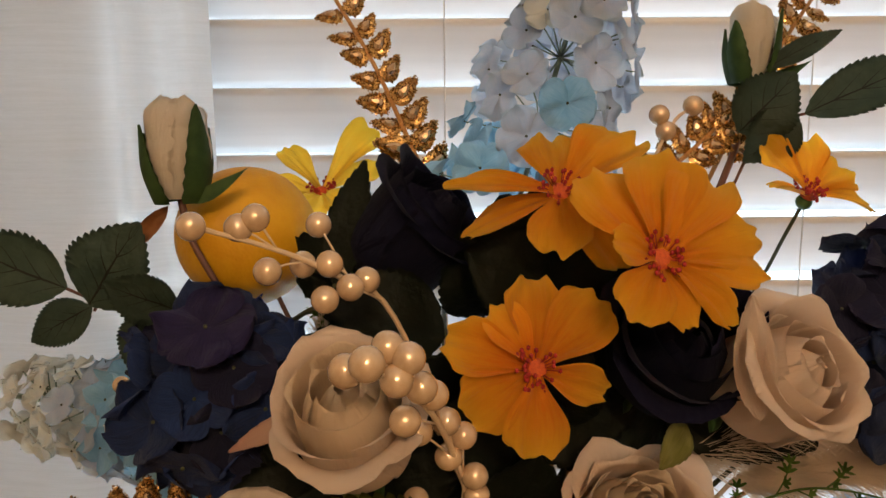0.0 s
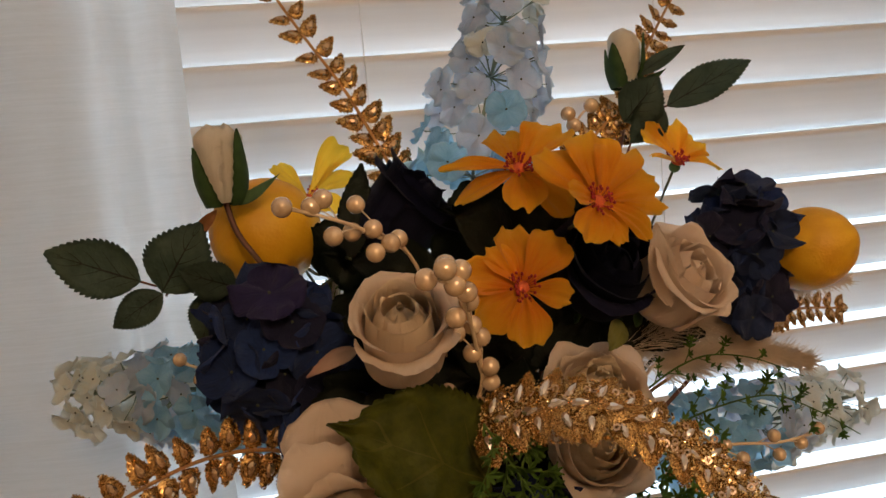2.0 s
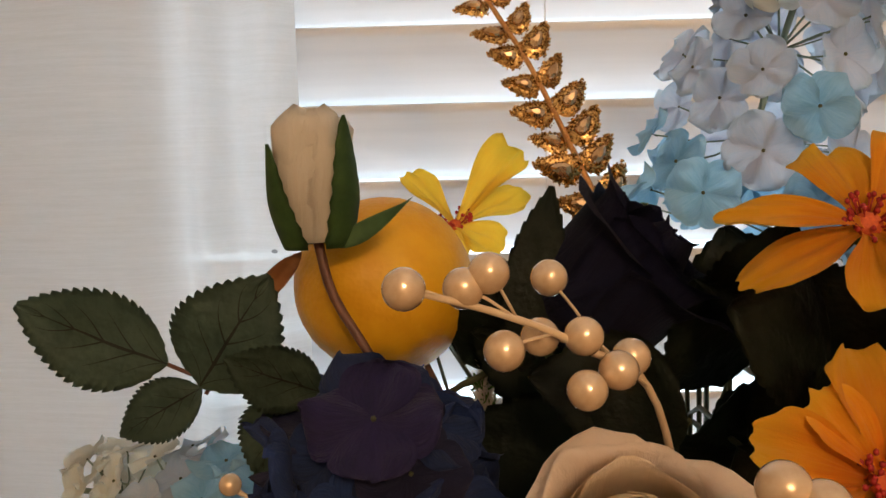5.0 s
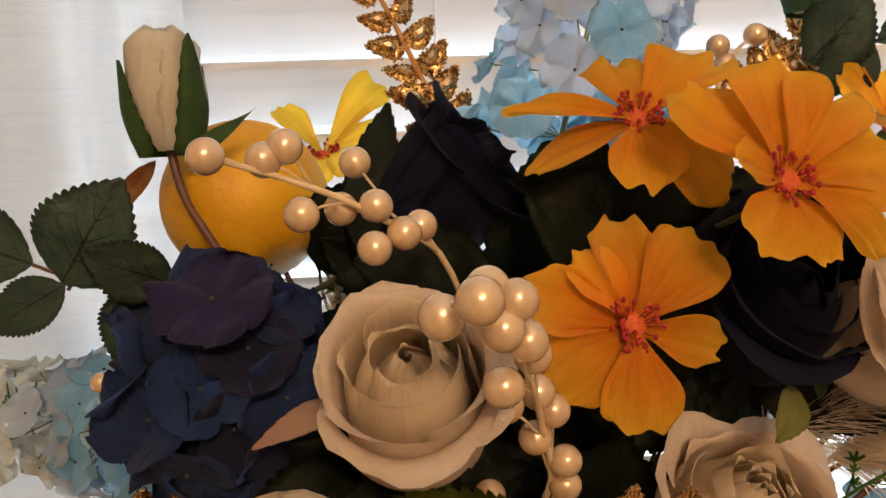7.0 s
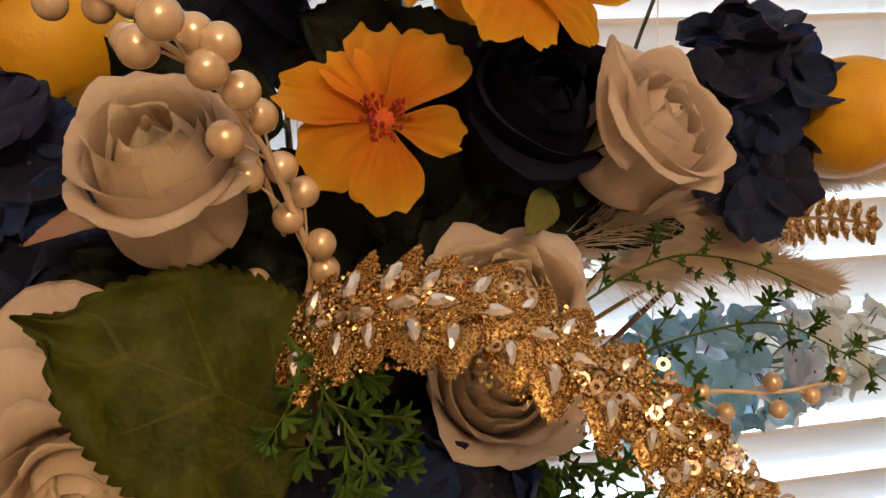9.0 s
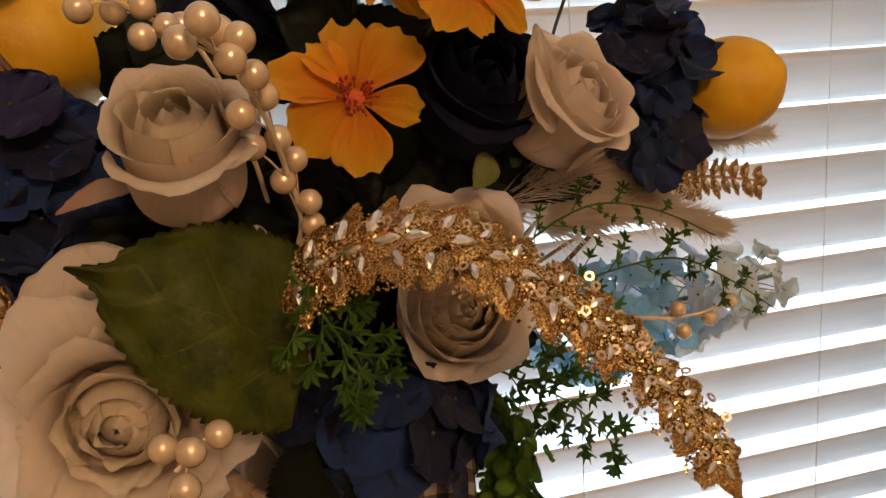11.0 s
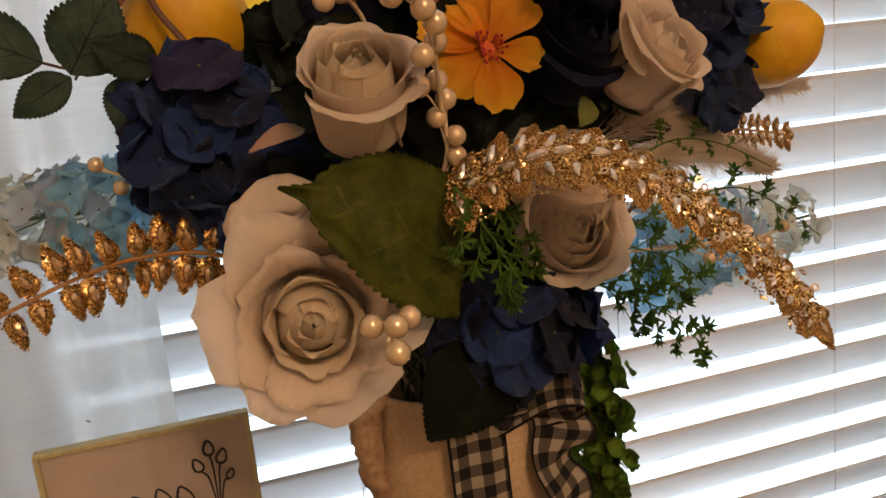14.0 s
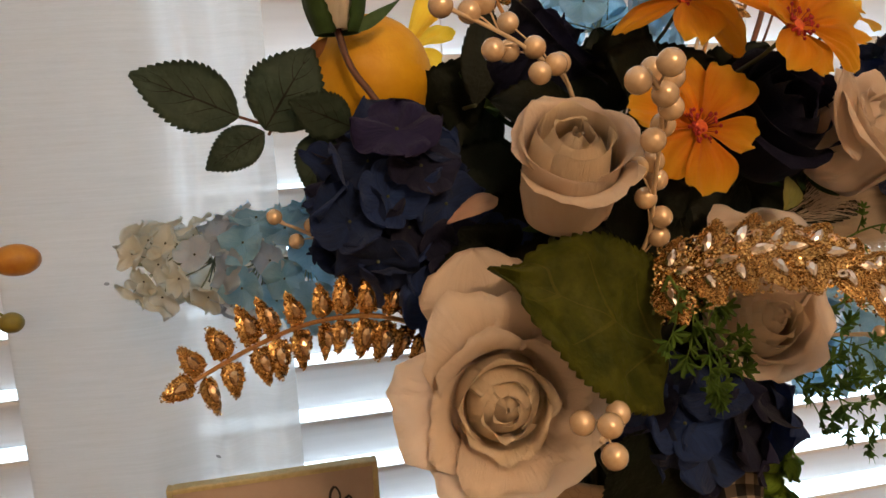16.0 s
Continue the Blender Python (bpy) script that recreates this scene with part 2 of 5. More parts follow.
def pearl_paint():
    m, nt, b, out = nodes_of("champagne_pearl")
    n = noise_of(nt, 160, 4)
    nt.links.new(ramp_of(nt, n, ((0.3, (0.56, 0.38, 0.22)), (0.7, (0.72, 0.52, 0.33)))), b.inputs["Base Color"])
    b.inputs["Roughness"].default_value = 0.24
    b.inputs["Metallic"].default_value = 0.40
    b.inputs["Coat Weight"].default_value = 1.0
    b.inputs["Coat Roughness"].default_value = 0.06
    return m


def crackle():
    m, nt, b, out = nodes_of("tan_crackle_glaze")
    vo = nt.nodes.new("ShaderNodeTexVoronoi")
    vo.feature = 'DISTANCE_TO_EDGE'
    vo.inputs["Scale"].default_value = 170
    tc = nt.nodes.new("ShaderNodeTexCoord")
    nt.links.new(tc.outputs["Object"], vo.inputs["Vector"])
    crack = math_of(nt, 'LESS_THAN', vo.outputs["Distance"], 0.05)
    col = ramp_of(nt, noise_of(nt, 22, 6), ((0.3, (0.42, 0.27, 0.15)), (0.7, (0.56, 0.39, 0.24))))
    nt.links.new(mix_of(nt, math_of(nt, 'MULTIPLY', crack, 0.35), col, (0.26, 0.15, 0.08)), b.inputs["Base Color"])
    b.inputs["Roughness"].default_value = 0.5
    bump_of(nt, b, math_of(nt, 'SUBTRACT', noise_of(nt, 60, 4), math_of(nt, 'MULTIPLY', crack, 0.5)), 0.4, 0.001)
    return m


def gingham():
    """Black and cream check with a black selvedge, on the ribbon's uv (v runs in ribbon widths)."""
    m, nt, b, out = nodes_of("gingham_ribbon_cloth")
    tc = nt.nodes.new("ShaderNodeTexCoord")
    sp = nt.nodes.new("ShaderNodeSeparateXYZ")
    nt.links.new(tc.outputs["UV"], sp.inputs[0])

    def band(s, k):
        return math_of(nt, 'GREATER_THAN', math_of(nt, 'FRACT', math_of(nt, 'MULTIPLY', s, k)), 0.5)
    both = math_of(nt, 'MULTIPLY', math_of(nt, 'ADD', band(math_of(nt, 'ADD', sp.outputs[0], 0.05), 2.6), band(sp.outputs[1], 2.6)), 0.5)
    edge = math_of(nt, 'GREATER_THAN', math_of(nt, 'ABSOLUTE', math_of(nt, 'MULTIPLY_ADD', sp.outputs[0], 2.0, -1.0)), 0.90)
    f = math_of(nt, 'MAXIMUM', both, edge)
    col = ramp_of(nt, f, ((0.0, (0.56, 0.45, 0.34)), (0.5, (0.16, 0.12, 0.09)), (1.0, (0.012, 0.011, 0.011))))
    nt.links.new(col, b.inputs["Base Color"])
    b.inputs["Roughness"].default_value = 0.85
    bump_of(nt, b, noise_of(nt, 2200, 2), 0.5, 0.0006)
    through_light(nt, b, out, col, 0.12)
    return m


def sheer():
    m, nt, b, out = nodes_of("sheer_slub_voile")
    slub = noise_of(nt, 30, 5, "Object", (0.5, 0.5, 14), 0.7)
    fine = noise_of(nt, 500, 2, "Object", (0.25, 1, 3))
    f = math_of(nt, 'ADD', math_of(nt, 'MULTIPLY', slub, 0.75), math_of(nt, 'MULTIPLY', fine, 0.25))
    col = ramp_of(nt, f, ((0.28, (0.64, 0.63, 0.61)), (0.66, (0.71, 0.70, 0.69))))
    # scattered dark slub knots
    vo = nt.nodes.new("ShaderNodeTexVoronoi")
    vo.inputs["Scale"].default_value = 33
    tc = nt.nodes.new("ShaderNodeTexCoord")
    mp = nt.nodes.new("ShaderNodeMapping")
    mp.inputs["Scale"].default_value = (0.62, 0.1, 1.0)
    nt.links.new(tc.outputs["Object"], mp.inputs["Vector"])
    nt.links.new(mp.outputs[0], vo.inputs["Vector"])
    knot = math_of(nt, 'LESS_THAN', vo.outputs["Distance"], 0.050)
    col = mix_of(nt, math_of(nt, 'MULTIPLY', knot, 0.75), col, (0.12, 0.11, 0.11))
    nt.links.new(col, b.inputs["Base Color"])
    b.inputs["Roughness"].default_value = 0.85
    tr = nt.nodes.new("ShaderNodeBsdfTranslucent")
    nt.links.new(col, tr.inputs["Color"])
    tp = nt.nodes.new("ShaderNodeBsdfTransparent")
    m1, m2 = nt.nodes.new("ShaderNodeMixShader"), nt.nodes.new("ShaderNodeMixShader")
    m1.inputs[0].default_value = 0.68
    nt.links.new(math_of(nt, 'MULTIPLY_ADD', f, -0.10, 0.12), m2.inputs[0])
    nt.links.new(b.outputs[0], m1.inputs[1])
    nt.links.new(tr.outputs[0], m1.inputs[2])
    nt.links.new(m1.outputs[0], m2.inputs[1])
    nt.links.new(tp.outputs[0], m2.inputs[2])
    nt.links.new(m2.outputs[0], out.inputs["Surface"])
    return m


def pane_glass():
    m, nt, b, out = nodes_of("window_glass")
    b.inputs["Transmission Weight"].default_value = 1.0
    b.inputs["Roughness"].default_value = 0.0
    b.inputs["IOR"].default_value = 1.02
    return m


SLAT, LEMON, PEARL, CRACKLE, CHECK, SHEER, GLASS = slat_paint(), lemon_skin(), pearl_paint(), crackle(), gingham(), sheer(), pane_glass()

# ---- building helpers ----
rng = random.Random(7)


def mesh_of(name, bm, material, smooth=True):
    me = bpy.data.meshes.new(name)
    bm.to_mesh(me)
    bm.free()
    me.materials.append(material)
    if smooth:
        me.polygons.foreach_set("use_smooth", [True] * len(me.polygons))
    return me


def part(name, bm, material, parent=None, label="", smooth=True, m=None):
    ob = new(name, bm if isinstance(bm, bpy.types.Mesh) else mesh_of(name, bm, material, smooth))
    if parent:
        ob.parent = parent
    if m is not None:
        ob.matrix_local = m
    return tagged(ob, label) if label else ob


def thing(name, loc, label, category, group="", kind=""):
    ob = new(name)
    ob.location = loc
    ob.empty_display_size = 0.01
    return tagged(ob, label, category, group, kind)


def basis(loc, z, roll=0.0, up=(0, 0, 1)):
    """A pose whose z axis points along z and whose y axis leans to up, turned by roll degrees."""
    z = Vector(z).normalized()
    x = Vector(up).cross(z)
    if x.length < 1e-4:
        x = Vector((1, 0, 0))
    x.normalize()
    m = Matrix((x, z.cross(x), z)).transposed().to_4x4()
    m.translation = Vector(loc)
    return m @ Matrix.Rotation(radians(roll), 4, 'Z')


def sheet(bm, nu, nv, f, thick=0.0):
    """A grid of faces over u, v in 0..1, with uv; thick gives it two sides."""
    uvl = bm.loops.layers.uv.verify()
    vs = [[bm.verts.new(f(i / nu, j / nv)) for j in range(nv + 1)] for i in range(nu + 1)]
    made = []
    for i in range(nu):
        for j in range(nv):
            fc = bm.faces.new((vs[i][j], vs[i + 1][j], vs[i + 1][j + 1], vs[i][j + 1]))
            for lp, (a, c) in zip(fc.loops, ((i, j), (i + 1, j), (i + 1, j + 1), (i, j + 1))):
                lp[uvl].uv = (a / nu, c / nv)
            made.append(fc)
    if thick:
        bmesh.ops.solidify(bm, geom=made, thickness=thick)
    return bm


def curve_points(pts, n):
    """Points along a smooth line through pts."""
    p = [Vector(a) for a in pts]
    p = [2 * p[0] - p[1]] + p + [2 * p[-1] - p[-2]]
    out = []
    segs = len(p) - 3
    for k in range(n + 1):
        s = k / n * segs
        i = min(int(s), segs - 1)
        t = s - i
        a, b, c, d = p[i:i + 4]
        out.append(0.5 * (2 * b + (c - a) * t + (2 * a - 5 * b + 4 * c - d) * t * t + (3 * b - a - 3 * c + d) * t ** 3))
    return out


def tube(bm, pts, r0, r1=None, sides=6):
    r1 = r0 if r1 is None else r1
    prev = None
    rings = []
    for k, p in enumerate(pts):
        a, b = pts[max(k - 1, 0)], pts[min(k + 1, len(pts) - 1)]
        d = (Vector(b) - Vector(a)).normalized()
        if prev is None:
            prev = d.orthogonal().normalized()
        prev = (prev - d * prev.dot(d)).normalized()
        q = d.cross(prev)
        r = r0 + (r1 - r0) * k / max(len(pts) - 1, 1)
        rings.append([bm.verts.new(Vector(p) + r * (math.cos(s * 2 * math.pi / sides) * prev + math.sin(s * 2 * math.pi / sides) * q)) for s in range(sides)])
    for a, b in zip(rings, rings[1:]):
        for s in range(sides):
            bm.faces.new((a[s], a[(s + 1) % sides], b[(s + 1) % sides], b[s]))
    bm.faces.new(rings[0][::-1])
    bm.faces.new(rings[-1])
    return bm


def ball(bm, loc, r, subdiv=1, stretch=(1, 1, 1)):
    g = bmesh.ops.create_icosphere(bm, subdivisions=subdiv, radius=1.0)
    for v in g["verts"]:
        v.co = Vector(loc) + Vector((v.co.x * r * stretch[0], v.co.y * r * stretch[1], v.co.z * r * stretch[2]))
    return bm


def box(bm, lo, hi, bevel=0.0):
    g = bmesh.ops.create_cube(bm, size=1.0)
    lo, hi = Vector(lo), Vector(hi)
    for v in g["verts"]:
        v.co = Vector(((lo.x + hi.x) / 2 + v.co.x * (hi.x - lo.x), (lo.y + hi.y) / 2 + v.co.y * (hi.y - lo.y), (lo.z + hi.z) / 2 + v.co.z * (hi.z - lo.z)))
    if bevel:
        bmesh.ops.bevel(bm, geom=list({e for v in g["verts"] for e in v.link_edges}), offset=bevel, segments=2, affect='EDGES')
    return bm


def local(ob, p):
    """A world place in the axes of a thing that is only shifted."""
    return Vector(p) - ob.location


GLITTER = solid("gold_glitter", (0.56, 0.36, 0.14), (0.88, 0.66, 0.32), 0.16, 1.0, 900, 0.0)
# cream made whiter than the rose cloth: window light through the buds, as colour
BACKLIT_CREAM = cloth("backlit_cream_bud_cloth", (0.86, 0.78, 0.66), (0.93, 0.89, 0.80), (0.93, 0.88, 0.80), pass_through=0.4, vary=0.05, sheen=0.0)
BLUSH = cloth("blush_cloth", (0.62, 0.40, 0.28), (0.76, 0.58, 0.42), (0.70, 0.38, 0.28), pass_through=0.2, vary=0)
MOUTH = Vector((0.029, 0.432, 0.905))


def stem_to_mouth(ob, start, heading, r=0.0016, material=None, name="stem"):
    """A stem from a flower's base, first along heading, then bending into the vase's mouth."""
    a = Vector(start)
    end = MOUTH + Vector((rng.uniform(-0.03, 0.03), rng.uniform(-0.03, 0.03), 0))
    mid = a + Vector(heading).normalized() * (a - end).length * 0.35
    pts = [p - ob.location for p in curve_points([a, mid, end + Vector((0, 0, 0.04)), end], 14)]
    return part(name, tube(bmesh.new(), pts, r), material or STEM, ob)


# ---- room ----


def slab(name, lo, hi, material, label, category):
    return tagged(part(name, box(bmesh.new(), lo, hi), material, smooth=False), label, category, kind="structure")


X0, X1, Y0, Y1, TOP = -2.4, 2.6, -3.0, 0.90, 2.45
slab("floor", (X0, Y0, -0.05), (X1, Y1, 0.0), CARPET, "beige carpeted floor of the room", "floor")
slab("ceiling", (X0 - 0.1, Y0 - 0.1, TOP), (X1 + 0.1, Y1 + 0.14, TOP + 0.06), PAINT, "flat white painted ceiling", "ceiling")
slab("wall_west", (X0 - 0.1, Y0, -0.05), (X0, Y1, TOP), PLASTER, "plain cream plaster wall", "wall")
slab("wall_east", (X1, Y0, -0.05), (X1 + 0.1, Y1, TOP), PLASTER, "plain cream plaster wall", "wall")
slab("wall_south", (X0, Y0 - 0.1, -0.05), (X1, Y0, TOP), PLASTER, "plain cream plaster wall", "wall")
WX0, WX1, WZ0, WZ1 = -0.72, 1.20, 0.16, 2.08


def window_wall():
    bm = bmesh.new()
    box(bm, (X0 - 0.1, Y1, -0.05), (WX0, Y1 + 0.14, TOP))
    box(bm, (WX1, Y1, -0.05), (X1 + 0.1, Y1 + 0.14, TOP))
    box(bm, (WX0, Y1, -0.05), (WX1, Y1 + 0.14, WZ0))
    box(bm, (WX0, Y1, WZ1), (WX1, Y1 + 0.14, TOP))
    tagged(part("wall_north", bm, PLASTER, smooth=False), "cream plaster wall round the window opening", "wall", kind="structure")
    w = thing("window_1", ((WX0 + WX1) / 2, Y1 + 0.09, WZ0), "white sash window behind the blind", "window", kind="structure")
    lo, hi = Vector((WX0, Y1 + 0.06, WZ0)), Vector((WX1, Y1 + 0.12, WZ1))
    fr = bmesh.new()
    for a, b in (((lo.x, lo.y, lo.z), (lo.x + 0.05, hi.y, hi.z)), ((hi.x - 0.05, lo.y, lo.z), (hi.x, hi.y, hi.z)),
                 ((lo.x + 0.05, lo.y, lo.z), (hi.x - 0.05, hi.y, lo.z + 0.05)), ((lo.x + 0.05, lo.y, hi.z - 0.05), (hi.x - 0.05, hi.y, hi.z))):
        box(fr, local(w, a), local(w, b), 0.003)
    part("window_frame", fr, PAINT, w, smooth=False)
    mid = (lo.z + hi.z) / 2 + 0.1
    part("meeting_rail", box(bmesh.new(), local(w, (lo.x + 0.05, lo.y + 0.005, mid - 0.02)), local(w, (hi.x - 0.05, hi.y - 0.005, mid + 0.02)), 0.003), PAINT, w, smooth=False)
    for a, b in ((lo.z + 0.05, mid - 0.02), (mid + 0.02, hi.z - 0.05)):
        p = part("pane", box(bmesh.new(), local(w, (lo.x + 0.05, lo.y + 0.028, a)), local(w, (hi.x - 0.05, lo.y + 0.032, b))), GLASS, w, smooth=False)
        p.visible_shadow = False
    part("window_sill", box(bmesh.new(), local(w, (lo.x - 0.03, Y1 - 0.05, lo.z - 0.03)), local(w, (hi.x + 0.03, Y1 + 0.06, lo.z)), 0.004), PAINT, w, smooth=False)


window_wall()

# ---- blind ----
PITCH, SLAT_Z, BLIND_Y = 0.064, 1.350, 0.80
SLAT_W, SLAT_TILT = 0.072, 58.0
CORDS = (-0.35, 0.009, 0.362, 0.704, 1.02)


def slat_mesh(x0, x1):
    """A gently bowed slat with rounded edges; its room edge is the origin and it falls away to the window."""
    bm = bmesh.new()
    n = 8
    c, s = math.cos(radians(SLAT_TILT)), math.sin(radians(SLAT_TILT))
    loop = []
    for k in range(n + 1):
        t = k / n
        loop.append((t, 0.0022 * math.sin(math.pi * t) + 0.0013))
    for k in range(n, -1, -1):
        t = k / n
        loop.append((t, 0.0022 * math.sin(math.pi * t) - 0.0013))
    ends = []
    for x in (x0, x1):
        ends.append([bm.verts.new((x, SLAT_W * t * c + h * s, -SLAT_W * t * s + h * c)) for t, h in loop])
    m = len(loop)
    for k in range(m):
        bm.faces.new((ends[0][k], ends[1][k], ends[1][(k + 1) % m], ends[0][(k + 1) % m]))
    bm.faces.new(ends[0][::-1])
    bm.faces.new(ends[1])
    bmesh.ops.recalc_face_normals(bm, faces=bm.faces[:])
    return mesh_of("slat", bm, SLAT)


def venetian_blind():
    b = thing("venetian_blind", (0.24, BLIND_Y, 2.10), "white wide-slat venetian blind, tilted half shut", "blind")
    me = slat_mesh(WX0 + 0.01 - 0.24, WX1 - 0.01 - 0.24)
    k = -11
    while SLAT_Z - k * PITCH > 0.20:
        part("slat", me, SLAT, b, m=pose(0, rng.uniform(-0.0008, 0.0008), SLAT_Z - k * PITCH - 2.10, rng.uniform(-0.6, 0.6)))
        k += 1
    part("headrail", box(bmesh.new(), (WX0 - 0.24, -0.01, -0.04), (WX1 - 0.24, 0.05, 0.02), 0.003), SLAT, b, smooth=False)
    part("bottom_rail", box(bmesh.new(), (WX0 + 0.01 - 0.24, -0.005, 0.165 - 2.1), (WX1 - 0.01 - 0.24, 0.04, 0.182 - 2.1), 0.003), SLAT, b, smooth=False)
    for x in CORDS:
        part("ladder_cord", tube(bmesh.new(), [Vector((x - 0.24, -0.0022, z - 2.1)) for z in (2.08, 1.3, 0.175)], 0.0008), CORD, b, "thin white cord")


venetian_blind()

# ---- curtains ----


def curtain(name, plan, z0, z1, label):
    c = thing(name, (plan[0][0], plan[0][1], z1), label, "curtain")
    pts = curve_points([(x, y, 0) for x, y in plan], 60)
    length = [0.0]
    for a, b in zip(pts, pts[1:]):
        length.append(length[-1] + (b - a).length)

    def f(u, v):
        p = pts[round(u * 60)]
        sway = 0.004 * math.sin(v * 5 + p.x * 30) * (1 - v)
        return Vector((p.x + sway, p.y + 0.5 * sway + 0.003 * noise.noise((p.x * 20, p.y * 20, v * 6)), z0 + (z1 - z0) * v)) - c.location
    part("panel", sheet(bmesh.new(), 60, 24, f), SHEER, c)
    return c


curtain("curtain", [(-0.172, 0.652), (-0.19, 0.640), (-0.215, 0.654), (-0.238, 0.640), (-0.256, 0.650), (-0.30, 0.640), (-0.345, 0.648), (-0.392, 0.654), (-0.399, 0.664), (-0.34, 0.668), (-0.262, 0.664)], 0.03, 2.16,
        "off-white sheer slub voile curtain, gathered beside the blind")
curtain("curtain", [(0.778, 0.655), (0.795, 0.640), (0.83, 0.652), (0.87, 0.640), (0.93, 0.655), (1.01, 0.642), (1.09, 0.655), (1.05, 0.668), (0.89, 0.668)], 0.03, 2.16,
        "off-white sheer slub voile curtain, gathered beside the blind")
rod = thing("curtain_rod", (0.3, 0.66, 2.17), "thin dark metal curtain rod", "curtain rod")
part("rod", tube(bmesh.new(), [Vector((-1.3, 0, 0)), Vector((1.3, 0, 0))], 0.009, sides=10), SOOT, rod)
for sx in (-1.25, 1.25):
    part("bracket", tube(bmesh.new(), [Vector((sx, 0, 0)), Vector((sx, 0.24, 0))], 0.006, sides=8), SOOT, rod)

# ---- ceiling light behind the viewer ----
fix = thing("ceiling_light", (0.15, -1.55, TOP), "white ceiling light with a warm bulb", "ceiling light")
part("canopy", tube(bmesh.new(), [Vector((0, 0, 0)), Vector((0, 0, -0.02))], 0.09, 0.07, 20), PAINT, fix)
part("stem_rod", tube(bmesh.new(), [Vector((0, 0, -0.02)), Vector((0, 0, -0.16))], 0.008, sides=8), PAINT, fix)
part("shade", tube(bmesh.new(), [Vector((0, 0, -0.15)), Vector((0, 0, -0.165)), Vector((0, 0, -0.22))], 0.05, 0.16, 24), BULB, fix, "milky glass shade")

# ---- table ----
TABLE = 0.747
tb = thing("side_table", (-0.22, 0.43, 0.0), "brown wooden side table under the vase", "table")
part("tabletop", box(bmesh.new(), (-0.40, -0.21, TABLE - 0.025), (0.38, 0.21, TABLE), 0.004), WOOD, tb, smooth=False)
for sx in (-0.36, 0.34):
    for sy in (-0.17, 0.17):
        part("leg", tube(bmesh.new(), [Vector((sx, sy, TABLE - 0.025)), Vector((sx, sy, 0))], 0.022, 0.015, 8), WOOD, tb)

# ---- vase with ribbon ----


def lathe(bm, profile, sides=48):
    rings = [[bm.verts.new((r * math.cos(2 * math.pi * s / sides), r * math.sin(2 * math.pi * s / sides), z)) for s in range(sides)] for r, z in profile]
    for a, b in zip(rings, rings[1:]):
        for s in range(sides):
            bm.faces.new((a[s], a[(s + 1) % sides], b[(s + 1) % sides], b[s]))
    bm.faces.new(rings[0][::-1])
    bm.faces.new(rings[-1])
    return bm


VASE = Vector((0.031, 0.432, TABLE))
vase = thing("vase", VASE, "tan crackle-glazed ceramic vase full of artificial flowers", "vase")
part("body", lathe(bmesh.new(), [(0.046, 0.0), (0.051, 0.006), (0.060, 0.05), (0.066, 0.10), (0.068, 0.14), (0.066, 0.170), (0.064, 0.186), (0.067, 0.192),
                                 (0.064, 0.194), (0.060, 0.186), (0.060, 0.15), (0.052, 0.04), (0.036, 0.02)]), CRACKLE, vase)


def lug_handle():
    pts = curve_points([(-0.062, -0.020, 0.196), (-0.072, -0.024, 0.184), (-0.073, -0.025, 0.160), (-0.070, -0.024, 0.138), (-0.064, -0.022, 0.122)], 22)
    bm = tube(bmesh.new(), pts, 0.0115, 0.008, 14)
    for v in bm.verts:
        v.co += 0.0034 * Vector((noise.noise(v.co * 130), noise.noise(v.co * 130 + Vector((7, 0, 0))), noise.noise(v.co * 130 + Vector((0, 9, 0)))))
    part("handle", bm, LUG, vase, "knobbly brown glazed side handle")


lug_handle()


def ribbon_strip(name, parent, path, width, side, material, label=""):
    """A ribbon along path (local places); side gives the across direction at each place."""
    n = len(path) - 1
    run = [0.0]
    for a, b in zip(path, path[1:]):
        run.append(run[-1] + (b - a).length)
    bm = bmesh.new()
    sheet(bm, 6, n, lambda u, v: path[round(v * n)] + side(round(v * n) / n) * (u - 0.5) * width + Vector((0, -0.0012 * math.sin(u * 9 + v * 7), 0)), 0)
    uvl = bm.loops.layers.uv.verify()
    for fc in bm.faces:
        for lp in fc.loops:
            lp[uvl].uv = (lp[uvl].uv.x, run[round(lp[uvl].uv.y * n)] / width)
    bmesh.ops.solidify(bm, geom=bm.faces[:], thickness=0.0006)
    return part(name, bm, material, parent, label)


rib = thing("gingham_ribbon", VASE + Vector((-0.006, 0.0105, 0)), "black and cream gingham ribbon bow tied round the vase", "ribbon")
down = [Vector((0.0, -0.0785 - 0.005 * math.sin(k / 12 * math.pi), 0.192 - 0.19 * k / 12)) for k in range(13)]
ribbon_strip("hanging_tail", rib, [p + Vector((-0.006, 0, 0)) for p in down], 0.040, lambda v: Vector((1, 0.05, 0)), CHECK)
loop_path = curve_points([(0.015, -0.074, 0.186), (0.036, -0.088, 0.190), (0.054, -0.082, 0.165), (0.046, -0.078, 0.140), (0.055, -0.080, 0.115), (0.040, -0.076, 0.085), (0.050, -0.072, 0.05)], 28)
ribbon_strip("bow_tail", rib, loop_path, 0.044, lambda v: Vector((0.9, 0.30 + 0.5 * math.sin(v * 14), 0.25 * math.cos(v * 9))).normalized(), CHECK)
loop_up = curve_points([(0.010, -0.076, 0.184), (0.035, -0.098, 0.205), (0.060, -0.095, 0.200), (0.065, -0.080, 0.186), (0.040, -0.072, 0.182)], 20)
ribbon_strip("bow_loop", rib, loop_up, 0.034, lambda v: Vector((0.159, 0.5, 0.85)).normalized(), CHECK)
